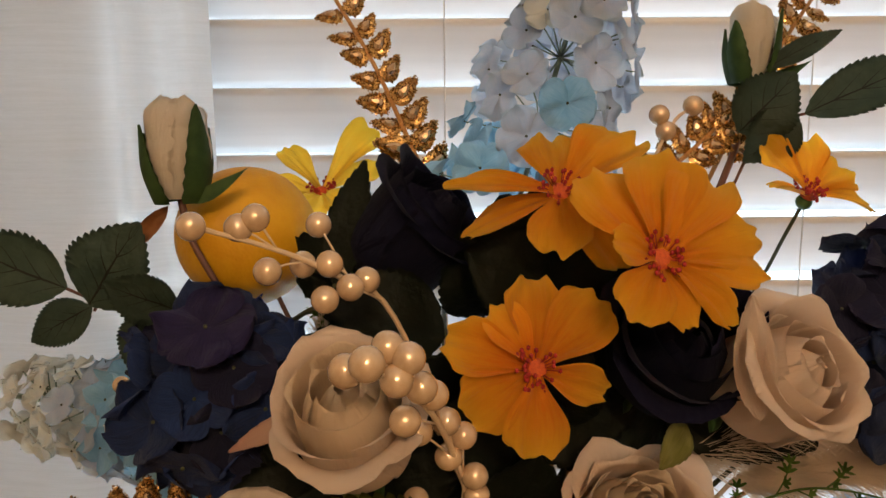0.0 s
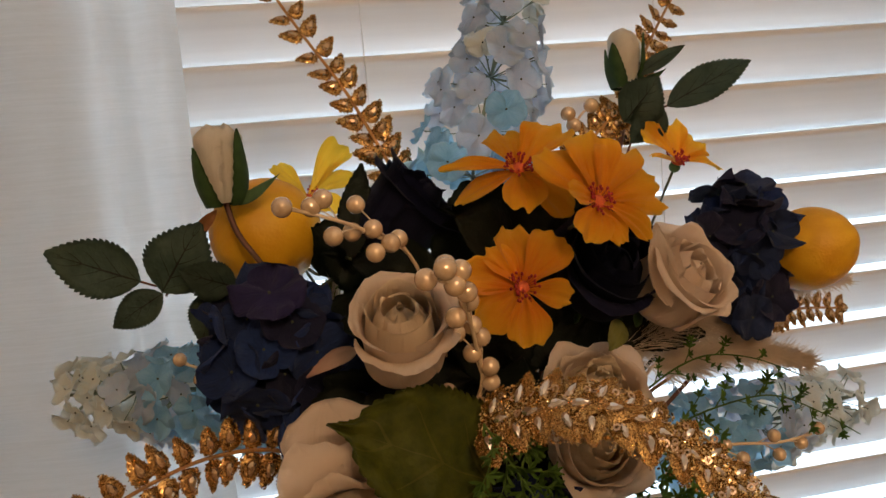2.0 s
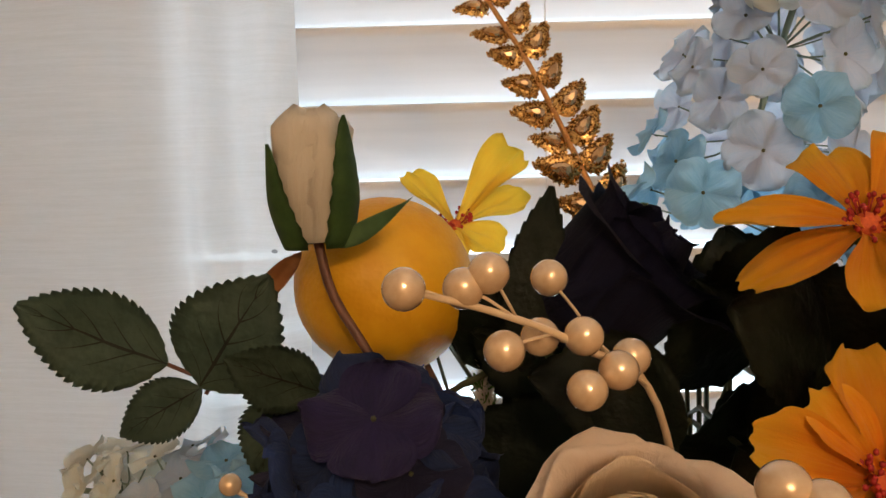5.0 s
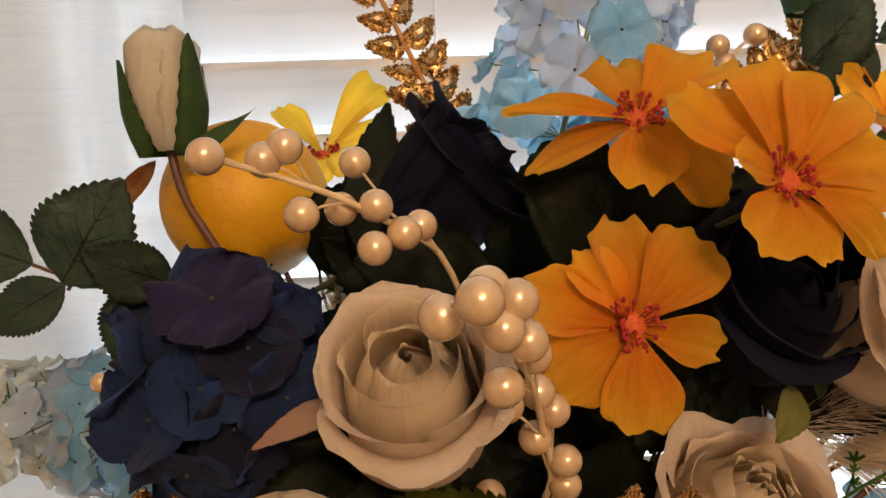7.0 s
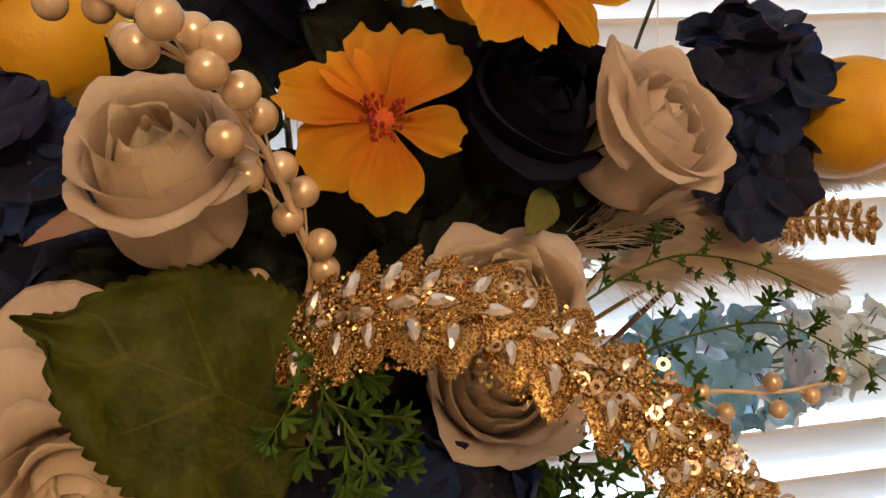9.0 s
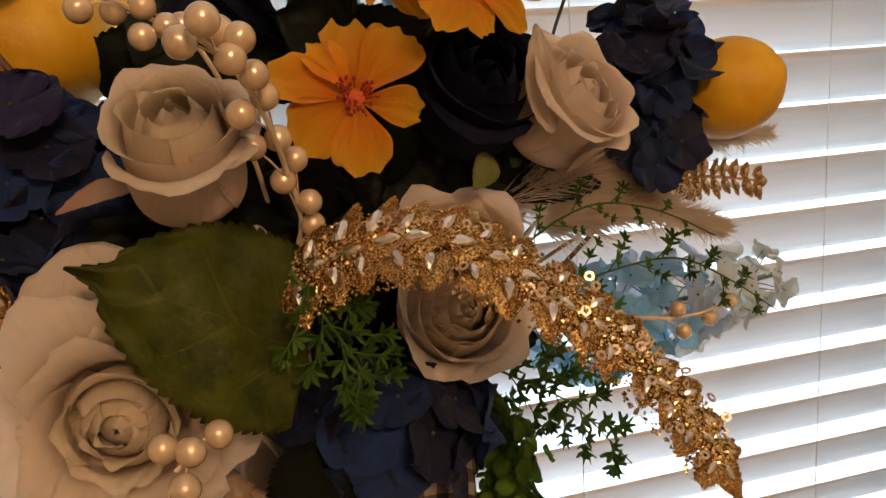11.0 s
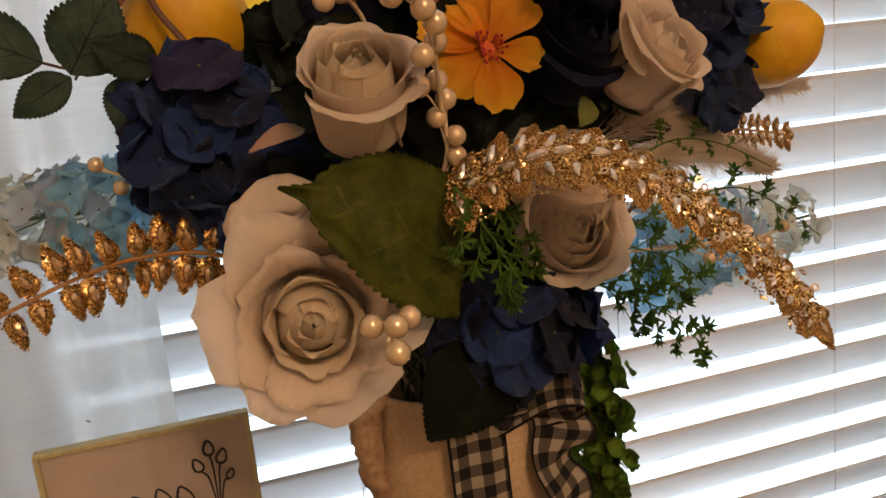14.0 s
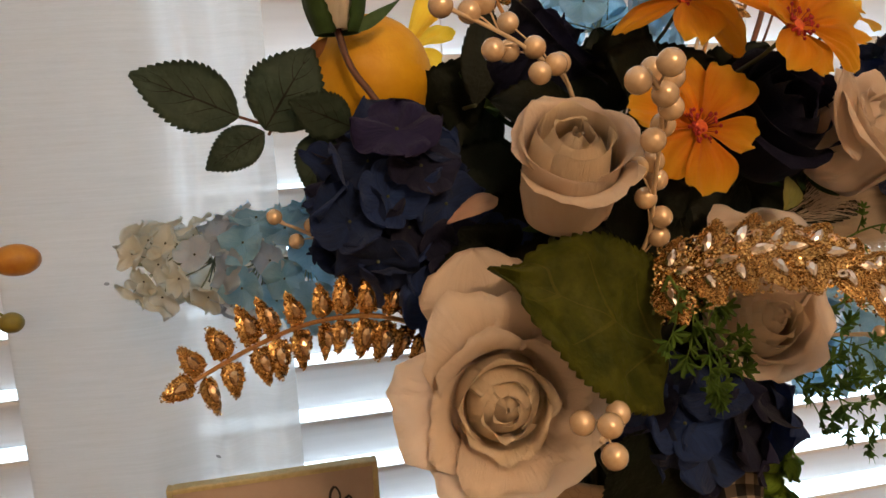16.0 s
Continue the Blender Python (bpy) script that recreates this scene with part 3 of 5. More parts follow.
part("knot", ball(bmesh.new(), (0.014, -0.084, 0.184), 0.010, 2, (1.0, 0.7, 1.2)), CHECK, rib)

# ---- framed sign ----
sg = thing("framed_sign", (-0.198, 0.609, TABLE), "small gilt-framed sign with black drawn flowers, leaning upright", "picture frame")
SW, SH = 0.174, 0.127


def sign():
    w = 0.0045
    for a, b in (((-SW / 2, -0.006, 0), (-SW / 2 + w, 0.006, SH)), ((SW / 2 - w, -0.006, 0), (SW / 2, 0.006, SH)), ((-SW / 2 + w, -0.006, 0), (SW / 2 - w, 0.006, w)),
                 ((-SW / 2 + w, -0.006, SH - w), (SW / 2 - w, 0.006, SH))):
        part("frame_bar", box(bmesh.new(), a, b, 0.0008), FRAME, sg, smooth=False)
    part("panel", box(bmesh.new(), (-SW / 2 + w, -0.001, w), (SW / 2 - w, 0.004, SH - w)), PAPER, sg, smooth=False)
    y = -0.0018
    bm = bmesh.new()
    for x, z, lean, s in ((0.049, 0.100, 0.0, 1.0), (0.059, 0.090, 0.35, 1.0), (0.038, 0.086, -0.35, 0.95), (0.064, 0.072, 0.45, 0.7)):
        c, sn = math.cos(lean), math.sin(lean)
        ring = []
        for k in range(15):
            a = 2 * math.pi * k / 14
            px, pz = 0.0042 * s * math.sin(a) * (1 - 0.35 * math.cos(a)), 0.0068 * s * math.cos(a)
            ring.append(Vector((x + px * c + pz * sn, y, z - px * sn + pz * c)))
        tube(bm, ring, 0.0009 * s, 0.0013 * s, 5)
        low = Vector((x - 0.0068 * s * sn, y, z - 0.0068 * s * c))
        tube(bm, curve_points([low, low * 0.5 + Vector((0.026, y * 0.5, 0.030)), Vector((0.050, y, 0.030))], 8), 0.0009, 0.0007, 5)
    part("flower_drawing", bm, INK, sg, "black brush-drawn buds")
    bm = bmesh.new()
    for x0, x1, h in ((-0.026, -0.006, 0.060), (-0.004, 0.012, 0.062), (0.014, 0.030, 0.060)):
        tube(bm, curve_points([(x0, y, h - 0.022), (x0 + 0.004, y, h + 0.006), ((x0 + x1) / 2, y, h + 0.010), (x1, y, h), (x1 + 0.002, y, h - 0.016)], 12), 0.0012, 0.0008, 5)
    part("brush_drawing", bm, INK, sg, "black brush strokes")
    for z in (0.032, 0.020):
        part("text_bar", box(bmesh.new(), (-0.055, y - 0.0006, z), (0.03, y + 0.001, z + 0.004)), INK, sg, smooth=False)
    part("stand", box(bmesh.new(), (-0.012, 0.006, 0.0), (0.012, 0.045, 0.004), 0.001), WOOD, sg, smooth=False)


sign()

# ---- flowers ----


def leaf_sheet(base, tip, width, normal, teeth=14, depth=0.06, arch=0.10, fold=0.16, wave=0.0, nu=8, wide_at=0.8, thick=0.0005, tail=0.0):
    """A leaf from base to tip with forward-pointing teeth, folded along its midrib; tail draws the tip out thin."""
    base, tip = Vector(base), Vector(tip)
    d = tip - base
    L = d.length
    d.normalize()
    n = Vector(normal)
    n = (n - d * n.dot(d)).normalized()
    x = d.cross(n)
    nv = teeth * 3

    def f(u, v):
        s = 2 * u - 1
        if tail:
            q = min(1.0, v / (1 - tail))
            w = width / 2 * max(math.sin(math.pi * (0.22 + 0.78 * q)) ** 0.48 if q < 1 else 0.0, 0.16 * max(0.0, 1 - v) / tail * min(1.0, 4 * v))
        else:
            w = width / 2 * math.sin(math.pi * min(1.0, v ** wide_at)) ** 0.85
        j = round(v * nv)
        back = 0.0
        if abs(s) > 0.99 and 0 < j < nv:
            w *= 1 + depth * (0.0, 0.75, 1.0)[j % 3]
            back = (0.0, 0.012, 0.024)[j % 3] * min(1.0, 14.0 / teeth)
        droop = 0.05 * s * s * math.sin(math.pi * v)
        return base + d * L * (v + back - droop * bool(tail)) + x * s * w + n * (arch * L * math.sin(math.pi * v) + fold * abs(s) * w + wave * width * noise.noise((s * 1.8, v * 3.5, L * 90)) + 0.3 * wave * width * noise.noise((s * 5, v * 8, L * 70)))
    return sheet(bmesh.new(), nu, nv, f, thick)


def petal_line(rb, h, lip, lip_deg, close, v):
    """Radius and height along a petal: a domed foot, a wall that may close inwards, and a lip that rolls to lip_deg."""
    if v < 0.38:
        a = v / 0.38 * math.pi / 2
        return rb * math.sin(a), 0.42 * h * (1 - math.cos(a))
    t = min(1.0, (v - 0.38) / 0.37)
    rho, z = rb * (1 - close * t * t), 0.42 * h + 0.58 * h * t
    if v > 0.75:
        t = (v - 0.75) / 0.25
        k = radians(lip_deg - 90) or 1e-4
        a = math.pi / 2 + k * t
        rho += lip * (math.sin(a) - 1) / k
        z += -lip * math.cos(a) / k
    return rho, z


def rose(rim, axis, R, H, rings, cloth_a, cloth_b, label, roll=0.0, seed=1, group="roses", heart=2):
    """A cloth rose: nested cupped petals, each a part, on a calyx with a stem. rim is the middle of the cup's mouth, R its radius, H its depth.
    A ring is: petals, radius, height, length of the lip, lip's slope, half width (radians), closing of the wall. Rings from heart on take cloth_b."""
    r = random.Random(seed)
    axis = Vector(axis).normalized()
    loc = Vector(rim) - axis * H
    ob = thing("rose", loc, label, "rose", group)
    m0 = basis((0, 0, 0), axis, roll)
    for li, (n, rad, high, lip, slope, half, close) in enumerate(rings):
        for k in range(n):
            phi = 2 * math.pi * (k + 0.5 * (li % 2) + 0.17 * li + r.uniform(-0.12, 0.12)) / n
            rk, hk, lk = rad * R * r.uniform(0.95, 1.05), high * H * r.uniform(0.94, 1.06), lip * R * r.uniform(0.75, 1.2)
            sl, ph, skew, point = slope + r.uniform(-22, 22), r.uniform(0, 6), r.uniform(-0.07, 0.07), r.uniform(0.0, 0.05)

            def f(u, v, phi=phi, rk=rk, hk=hk, lk=lk, sl=sl, ph=ph, half=half, li=li, close=close, skew=skew, point=point):
                s = 2 * u - 1
                top = 1 - (0.13 if lk > 0.45 * R else 0.20) * abs(s) ** 3.4 + skew * s + point * (1 - abs(s)) ** 2 + 0.018 * math.sin(s * 7 + ph) + 0.010 * math.sin(s * 19 + ph)
                vv = min(v * top, 1.06)
                rho, z = petal_line(rk, hk, lk, sl, close, vv)
                rho += 0.045 * rk * s * (1 if li % 2 else -1) - 0.012 * R * (k % 2)
                rim_w = max(0.0, vv - 0.6) / 0.4
                fl = 0.075 * R * math.sin(s * 3.3 + ph) * rim_w ** 2 + 0.03 * R * math.sin(s * 8 + 2 * ph) * rim_w ** 3
                ang = phi + s * half * (0.35 + 0.65 * math.sin(min(vv * 1.5, 1.0) * math.pi / 2))
                p = Vector(((rho + 0.5 * fl) * math.cos(ang), (rho + 0.5 * fl) * math.sin(ang), z + fl))
                return m0 @ (p + 0.030 * R * Vector((noise.noise(p * 40 + Vector((phi, li, 0))), noise.noise(p * 40 + Vector((9, phi, li))), noise.noise(p * 45 + Vector((li, 3, phi))))))
            part("petal", sheet(bmesh.new(), 14, 16, f, 0.0004), cloth_b if li >= heart else cloth_a, ob)
    part("calyx", ball(bmesh.new(), (0, 0, 0), 0.20 * R, 2), BUD_GREEN, ob)
    for k in range(4):
        a = 2 * math.pi * k / 4 + r.uniform(-0.3, 0.3)

        def g(u, v, a=a):
            s = 2 * u - 1
            w = 0.15 * R * math.sin(math.pi * min(0.12 + v * 0.88, 1.0)) * s
            rho = R * (0.12 + 0.85 * v)
            return m0 @ Vector((rho * math.cos(a) - w * math.sin(a), rho * math.sin(a) + w * math.cos(a), -0.06 * R + 0.16 * R * v * v - 0.1 * R * s * s))
        part("sepal", sheet(bmesh.new(), 4, 8, g, 0.0004), BUD_GREEN, ob)
    stem_to_mouth(ob, loc, -axis)
    return ob


CUP = ((3, 1.0, 0.84, 0.50, -20, 1.25, -0.04), (3, 0.98, 1.0, 0.30, 20, 1.25, -0.02), (3, 0.88, 1.10, 0.10, 65, 1.3, 0.16), (3, 0.80, 1.14, 0.02, 85, 1.4, 0.50), (2, 0.66, 1.16, 0.0, 90, 2.0, 0.86))
OPEN = ((6, 0.92, 0.50, 0.95, -4, 0.86, -0.10), (5, 0.84, 0.84, 0.60, 16, 0.86, -0.06), (5, 0.72, 1.0, 0.26, 45, 0.92, 0.10), (4, 0.60, 1.16, 0.06, 65, 1.1, 0.34), (3, 0.48, 1.26, 0.02, 85, 1.4, 0.55), (2, 0.34, 1.30, 0.0, 90, 1.9, 0.86))
FULL = ((5, 1.0, 0.80, 0.34, 12, 0.90, 0.0), (5, 0.94, 0.96, 0.20, 40, 0.95, 0.08), (4, 0.80, 1.06, 0.08, 70, 1.1, 0.28), (4, 0.66, 1.12, 0.03, 85, 1.1, 0.44), (3, 0.48, 1.16, 0.0, 90, 1.4, 0.60), (2, 0.34, 1.20, 0.0, 90, 1.9, 0.86))

first = rose((-0.0385, 0.314, 1.149), (-0.10, -0.68, 0.72), 0.0240, 0.052, CUP, IVORY, CREAM, "blush-white cloth rose, a deep cup with a curled lower lip", 25, 3)
part("long_sepal", leaf_sheet(local(first, (-0.060, 0.372, 1.120)), local(first, (-0.094, 0.350, 1.112)), 0.011, (0, -1, 0.6), 8, 0.03, 0.14, 0.1, 0.1), BLUSH, first, "curled blush-tipped sepal")
part("long_sepal", leaf_sheet(local(first, (-0.034, 0.336, 1.110)), local(first, (-0.039, 0.322, 1.098)), 0.010, (0, -1, 0.2), 8, 0.03, 0.1, 0.1, 0.1), PALE_GREEN, first, "pale green sepal")
rose((0.086, 0.338, 1.047), (0.06, -0.95, 0.26), 0.0300, 0.036, FULL, IVORY, CREAM, "creamy white cloth rose with a spiral yellow-white heart", 10, 5)
blown = rose((-0.077, 0.316, 1.024), (-0.10, -0.97, 0.06), 0.0330, 0.022, OPEN, IVORY, CREAM, "large full-blown white cloth rose with broad outer petals", 0, 8)
part("petal", leaf_sheet(local(blown, (-0.078, 0.338, 1.030)), local(blown, (-0.084, 0.340, 1.100)), 0.062, (0, -1, 0.15), 8, 0.012, 0.04, -0.06, 0.10, 10, 1.7), IVORY, blown)
side_rose = rose((0.163, 0.352, 1.148), (0.40, -0.72, 0.56), 0.0265, 0.050, CUP, IVORY, IVORY, "blush-white cloth rose seen half from the side", 200, 11)
part("upright_petal", leaf_sheet(local(side_rose, (0.136, 0.338, 1.128)), local(side_rose, (0.133, 0.346, 1.182)), 0.018, (-0.3, -1, 0.3), 8, 0.012, -0.06, 0.05, 0.10), IVORY, side_rose, "narrow folded petal standing up")
part("long_sepal", leaf_sheet(local(side_rose, (0.112, 0.362, 1.118)), local(side_rose, (0.096, 0.345, 1.104)), 0.015, (0, -1, 0.2), 8, 0.05, 0.1, 0.1, 0.1), PALE_GREEN, side_rose, "pale green sepal")
rose((0.092, 0.352, 1.081), (0.10, -0.55, 0.80), 0.0300, 0.036, FULL, IVORY, CREAM, "white cloth rose half hidden behind the gold spray", 40, 14)
rose((-0.001, 0.440, 1.210), (0.66, -0.22, 0.68), 0.0290, 0.056, CUP, NAVY, NAVY, "near-black navy cloth rose", 15, 17, group="navy roses")
rose((0.114, 0.364, 1.160), (0.12, -0.78, 0.58), 0.0305, 0.050, CUP, NAVY, NAVY, "near-black navy cloth rose", 130, 19, group="navy roses")


def cosmos(loc, axis, R, cloth_a, label, petals, seed=1, group="cosmos flowers"):
    """Open cosmos: broad notched petals, orange disc and a tuft of red stamens.
    A petal is: angle round the flower, length, half width, lift of the tip, twist."""
    r = random.Random(seed)
    ob = thing("cosmos_flower", loc, label, "flower", group)
    m0 = basis((0, 0, 0), axis)
    for k, (deg, L, W, lift, tw) in enumerate(petals):
        a, ph, bow, rim = radians(deg), r.uniform(0, 6), r.uniform(0.02, 0.22), r.uniform(-0.25, 0.35)
        zoff = 0.0014 * (k % 3)

        def f(u, v, a=a, L=L, W=W, lift=lift, tw=tw, ph=ph, zoff=zoff, bow=bow, rim=rim):
            s = 2 * u - 1
            q = min(v / 0.72, 1.0)
            w = W * (0.20 + 0.80 * q * q * (3 - 2 * q)) * (1.0 if v < 0.84 else math.sqrt(max(0.0, 1 - ((v - 0.84) / 0.16) ** 2 * 0.40)))
            edge = max(0.0, v - 0.62) / 0.38
            notch = (0.07 * abs(math.sin(s * 3.1 + ph)) + 0.016 * math.sin(s * 10 + ph)) * L * edge * edge
            x = L * v * (1 - 0.10 * s * s) - notch + 0.03 * R
            pleat = 0.15 * W * math.cos(s * 8.5 + ph) * v * (1.25 - v) + 0.02 * W * math.sin(s * 17 + ph) * v * v
            z = lift * L * v + 0.10 * L * math.sin(v * 3.0) - bow * L * v ** 3 + pleat + rim * W * s * s * v + 0.12 * W * math.sin(s * 5 + ph) * edge - 0.22 * W * (1 - s * s) * math.sin(v * 3) + 0.30 * W * v * noise.noise((s * 2.0 + ph, v * 2.6, a)) + zoff
            t2 = tw * v
            return m0 @ Vector((x * math.cos(a) - s * w * math.cos(t2) * math.sin(a), x * math.sin(a) + s * w * math.cos(t2) * math.cos(a), z + s * w * math.sin(t2)))
        part("petal", sheet(bmesh.new(), 18, 16, f, 0.0004), cloth_a, ob)
    bm = ball(bmesh.new(), (0, 0, 0.0016), 0.0050, 2, (1, 1, 0.6))
    for v in bm.verts:
        v.co = m0 @ v.co
    part("disc", bm, DISC, ob, "orange-red centre")
    bm = bmesh.new()
    for k in range(34):
        a, rr = r.uniform(0, 6.283), 0.0020 + 0.0068 * math.sqrt(r.random())
        p0 = Vector((0.5 * rr * math.cos(a), 0.5 * rr * math.sin(a), 0.002))
        p1 = Vector((1.15 * rr * math.cos(a), 1.15 * rr * math.sin(a), 0.0062 * r.uniform(0.7, 1.25)))
        tube(bm, [m0 @ p0, m0 @ p1], 0.0003, 0.00026, 4)
        ball(bm, m0 @ p1, 0.0010, 1, (1, 1, 1.2))
    part("stamen_tuft", bm, RED, ob, "red stamens")
    part("calyx", ball(bmesh.new(), m0 @ Vector((0, 0, -0.004)), 0.0045, 2), BUD_GREEN, ob)
    stem_to_mouth(ob, ob.location + m0 @ Vector((0, 0, -0.005)), -Vector(axis), 0.0012)
    return ob


cosmos((0.056, 0.383, 1.222), (-0.05, -0.80, 0.58), 0.046, ORANGE, "golden-orange cloth cosmos with red stamens",
       ((100, 0.038, 0.0145, 0.05, 0.1), (48, 0.054, 0.018, 0.0, -0.2), (184, 0.054, 0.0105, 0.25, 0.75), (206, 0.050, 0.011, 0.10, 0.8), (266, 0.034, 0.0145, 0.20, 0.1), (318, 0.044, 0.017, -0.12, -0.15)), 2)
cosmos((0.088, 0.329, 1.200), (0.06, -0.84, 0.52), 0.046, ORANGE, "golden-orange cloth cosmos with red stamens",
       ((118, 0.050, 0.017, -0.10, 0.2), (80, 0.052, 0.017, 0.0, -0.1), (54, 0.050, 0.016, 0.05, -0.2), (12, 0.044, 0.0125, 0.12, 0.35), (352, 0.044, 0.011, -0.02, -0.3), (312, 0.038, 0.0065, 0.15, 0.5), (284, 0.030, 0.007, 0.1, 0.2), (238, 0.030, 0.0125, 0.22, -0.2), (172, 0.022, 0.010, 0.5, 0.3)), 4)
cosmos((0.040, 0.340, 1.152), (0.02, -0.93, 0.34), 0.040, AMBER, "deep amber cloth cosmos facing out of the bunch",
       ((88, 0.041, 0.0135, 0.05, 0.12), (46, 0.043, 0.015, 0.02, -0.15), (122, 0.032, 0.010, 0.12, 0.2), (160, 0.041, 0.013, 0.12, 0.25), (212, 0.036, 0.0145, 0.10, -0.2), (266, 0.037, 0.0135, 0.1, 0.1), (340, 0.031, 0.0095, 0.22, 0.6)), 6)
cosmos((0.200, 0.445, 1.214), (0.15, -0.55, 0.80), 0.034, ORANGE, "small orange cloth cosmos on a dark stalk",
       ((20, 0.034, 0.012, 0.3, 0.2), (75, 0.034, 0.013, 0.5, 0.1), (130, 0.034, 0.012, 0.4, -0.2), (190, 0.034, 0.008, 0.4, 0.5), (345, 0.040, 0.011, 0.0, -0.3)), 9)
cosmos((-0.077, 0.548, 1.208), (0.05, -0.50, 0.85), 0.036, YELLOW, "bright yellow cloth cosmos at the back",
       ((38, 0.050, 0.013, 0.75, 0.3), (14, 0.042, 0.012, 0.30, 0.2), (140, 0.034, 0.011, 0.7, 0.1), (185, 0.034, 0.012, 0.3, -0.2), (250, 0.030, 0.013, 0.2, 0.1), (310, 0.032, 0.013, 0.0, 0.0)), 12)


def lemon(loc, axis, R, L, label):
    ob = thing("lemon", loc, label, "fruit", "lemons")
    prof = []
    for k in range(25):
        a = math.pi * k / 24
        z = -math.cos(a)
        nip = 0.07 * max(0.0, abs(z) - 0.94) / 0.06
        prof.append((max(0.0008, R * math.sin(a) ** 0.92), L * (z + math.copysign(nip, z))))
    bm = lathe(bmesh.new(), prof, 40)
    m0 = basis((0, 0, 0), axis)
    for v in bm.verts:
        v.co = m0 @ (v.co + 0.0010 * Vector((noise.noise(v.co * 30), noise.noise(v.co * 30 + Vector((5, 0, 0))), 0)))
    part("rind", bm, LEMON, ob)
    part("pick", tube(bmesh.new(), curve_points([(0, 0, 0), (MOUTH - ob.location) * 0.5, MOUTH - ob.location], 8), 0.0016), BROWN, ob)
    return ob


lemon((-0.111, 0.480, 1.190), (0.35, 0.85, -0.25), 0.0405, 0.041, "glossy yellow artificial lemon tucked behind a rosebud")
lemon((0.292, 0.420, 1.140), (0.40, -0.75, 0.25), 0.0315, 0.036, "glossy yellow artificial lemon at the edge of the bunch")


def rosebud(loc, axis, L, label, stem_pts):
    """Closed bud: wrapped ivory petals in pointed green sepals, one of them hanging loose."""
    ob = thing("rosebud", loc, label, "rosebud", "rosebuds")
    m0 = basis((0, 0, 0), axis, 0, (0, 1, 0))
    R = 0.315 * L

    def girth(v):
        return R * (0.66 + 0.34 * math.sin(min(1.0, v * 2.2) * math.pi / 2)) * (1 - 0.10 * max(0.0, v - 0.45))
    for k in range(5):
        a = 2 * math.pi * k / 5 + 0.9

        def f(u, v, a=a, k=k):
            s = 2 * u - 1
            rho = girth(v) * (1 - 0.55 * (max(0.0, v - 0.86) / 0.14) ** 2) * (1 - 0.05 * k - 0.07 * s)
            ang = a + s * 1.25 + 0.35 * v
            p = Vector((rho * math.cos(ang), rho * math.sin(ang), L * v * (1 - 0.06 * s * s + 0.02 * (k % 3))))
            return m0 @ (p + 0.0018 * Vector((noise.noise(p * 90 + Vector((k, 0, 0))), noise.noise(p * 90 + Vector((0, k, 0))), noise.noise(p * 90))))
        part("petal", sheet(bmesh.new(), 12, 14, f, 0.0003), BACKLIT_CREAM, ob)
    for k, (deg, tall, wide) in enumerate(((-142, 0.80, 0.72), (-24, 0.98, 0.74), (42, 0.75, 0.7), (112, 0.8, 0.7), (178, 0.72, 0.6))):

        def g(u, v, a=radians(deg), k=k, tall=tall, wide=wide):
            s = 2 * u - 1
            w = wide * (1 - v) ** 0.62 * (1 + 0.10 * (round(v * 14) % 2)) + 0.02
            rho, z = girth(v * tall) + 0.0014 + 0.0012 * (1 - s * s), L * (tall * v - 0.05)
            return m0 @ Vector((rho * math.cos(a + s * w - 0.15 * v), rho * math.sin(a + s * w - 0.15 * v), z))
        part("sepal", sheet(bmesh.new(), 8, 14, g, 0.0005), BUD_GREEN, ob)

    def h(u, v):
        s = 2 * u - 1
        return m0 @ Vector((R * (0.5 + 1.9 * v), -0.4 * R + 0.001 * s, L * (0.0 + 0.30 * v ** 1.5) + 0.0042 * s * math.sin(math.pi * (0.25 + 0.75 * v)) ** 1.3))
    part("sepal", sheet(bmesh.new(), 4, 10, h, 0.0005), BUD_GREEN, ob, "loose curled sepal")
    part("stem", tube(bmesh.new(), [local(ob, p) for p in curve_points([loc] + stem_pts, 16)], 0.0022, 0.0017), BROWN, ob, "reddish-brown stem")
    return ob


bud = rosebud((-0.134, 0.432, 1.217), (-0.03, 0.02, 1.0), 0.051, "closed ivory rosebud in green sepals in front of the lemon", [(-0.128, 0.428, 1.195), (-0.110, 0.420, 1.165), (-0.07, 0.42, 1.08), (0.005, 0.43, 0.93)])
rosebud((0.182, 0.490, 1.277), (0.06, 0.05, 1.0), 0.044, "closed ivory rosebud in green sepals high at the back", [(0.176, 0.482, 1.25), (0.15, 0.46, 1.2), (0.08, 0.44, 1.07), (0.02, 0.44, 0.93)])

part("withered_sepal", leaf_sheet(local(bud, (-0.140, 0.430, 1.213)), local(bud, (-0.163, 0.428, 1.186)), 0.009, (0.5, -1, 0), 6, 0.03, -0.16, 0.3, 0.1), RUST, bud, "curled rust-brown sepal")


def leaf_spray(name, anchor, label, leaves, twigs, material, twig_material=BROWN, r=0.0009):
    """Several toothed leaves on a forked twig: leaves as (base, tip, width, normal)."""
    ob = thing(name, anchor, label, "leaves", "rose leaf sprays")
    for b, t, w, n in leaves:
        part("leaf", leaf_sheet(local(ob, b), local(ob, t), w, n, 17, 0.09, 0.05, 0.14, 0.06), material, ob)
    for tw in twigs:
        part("twig", tube(bmesh.new(), [local(ob, p) for p in curve_points(tw, 12)], r, r, 6), twig_material, ob)
    return ob


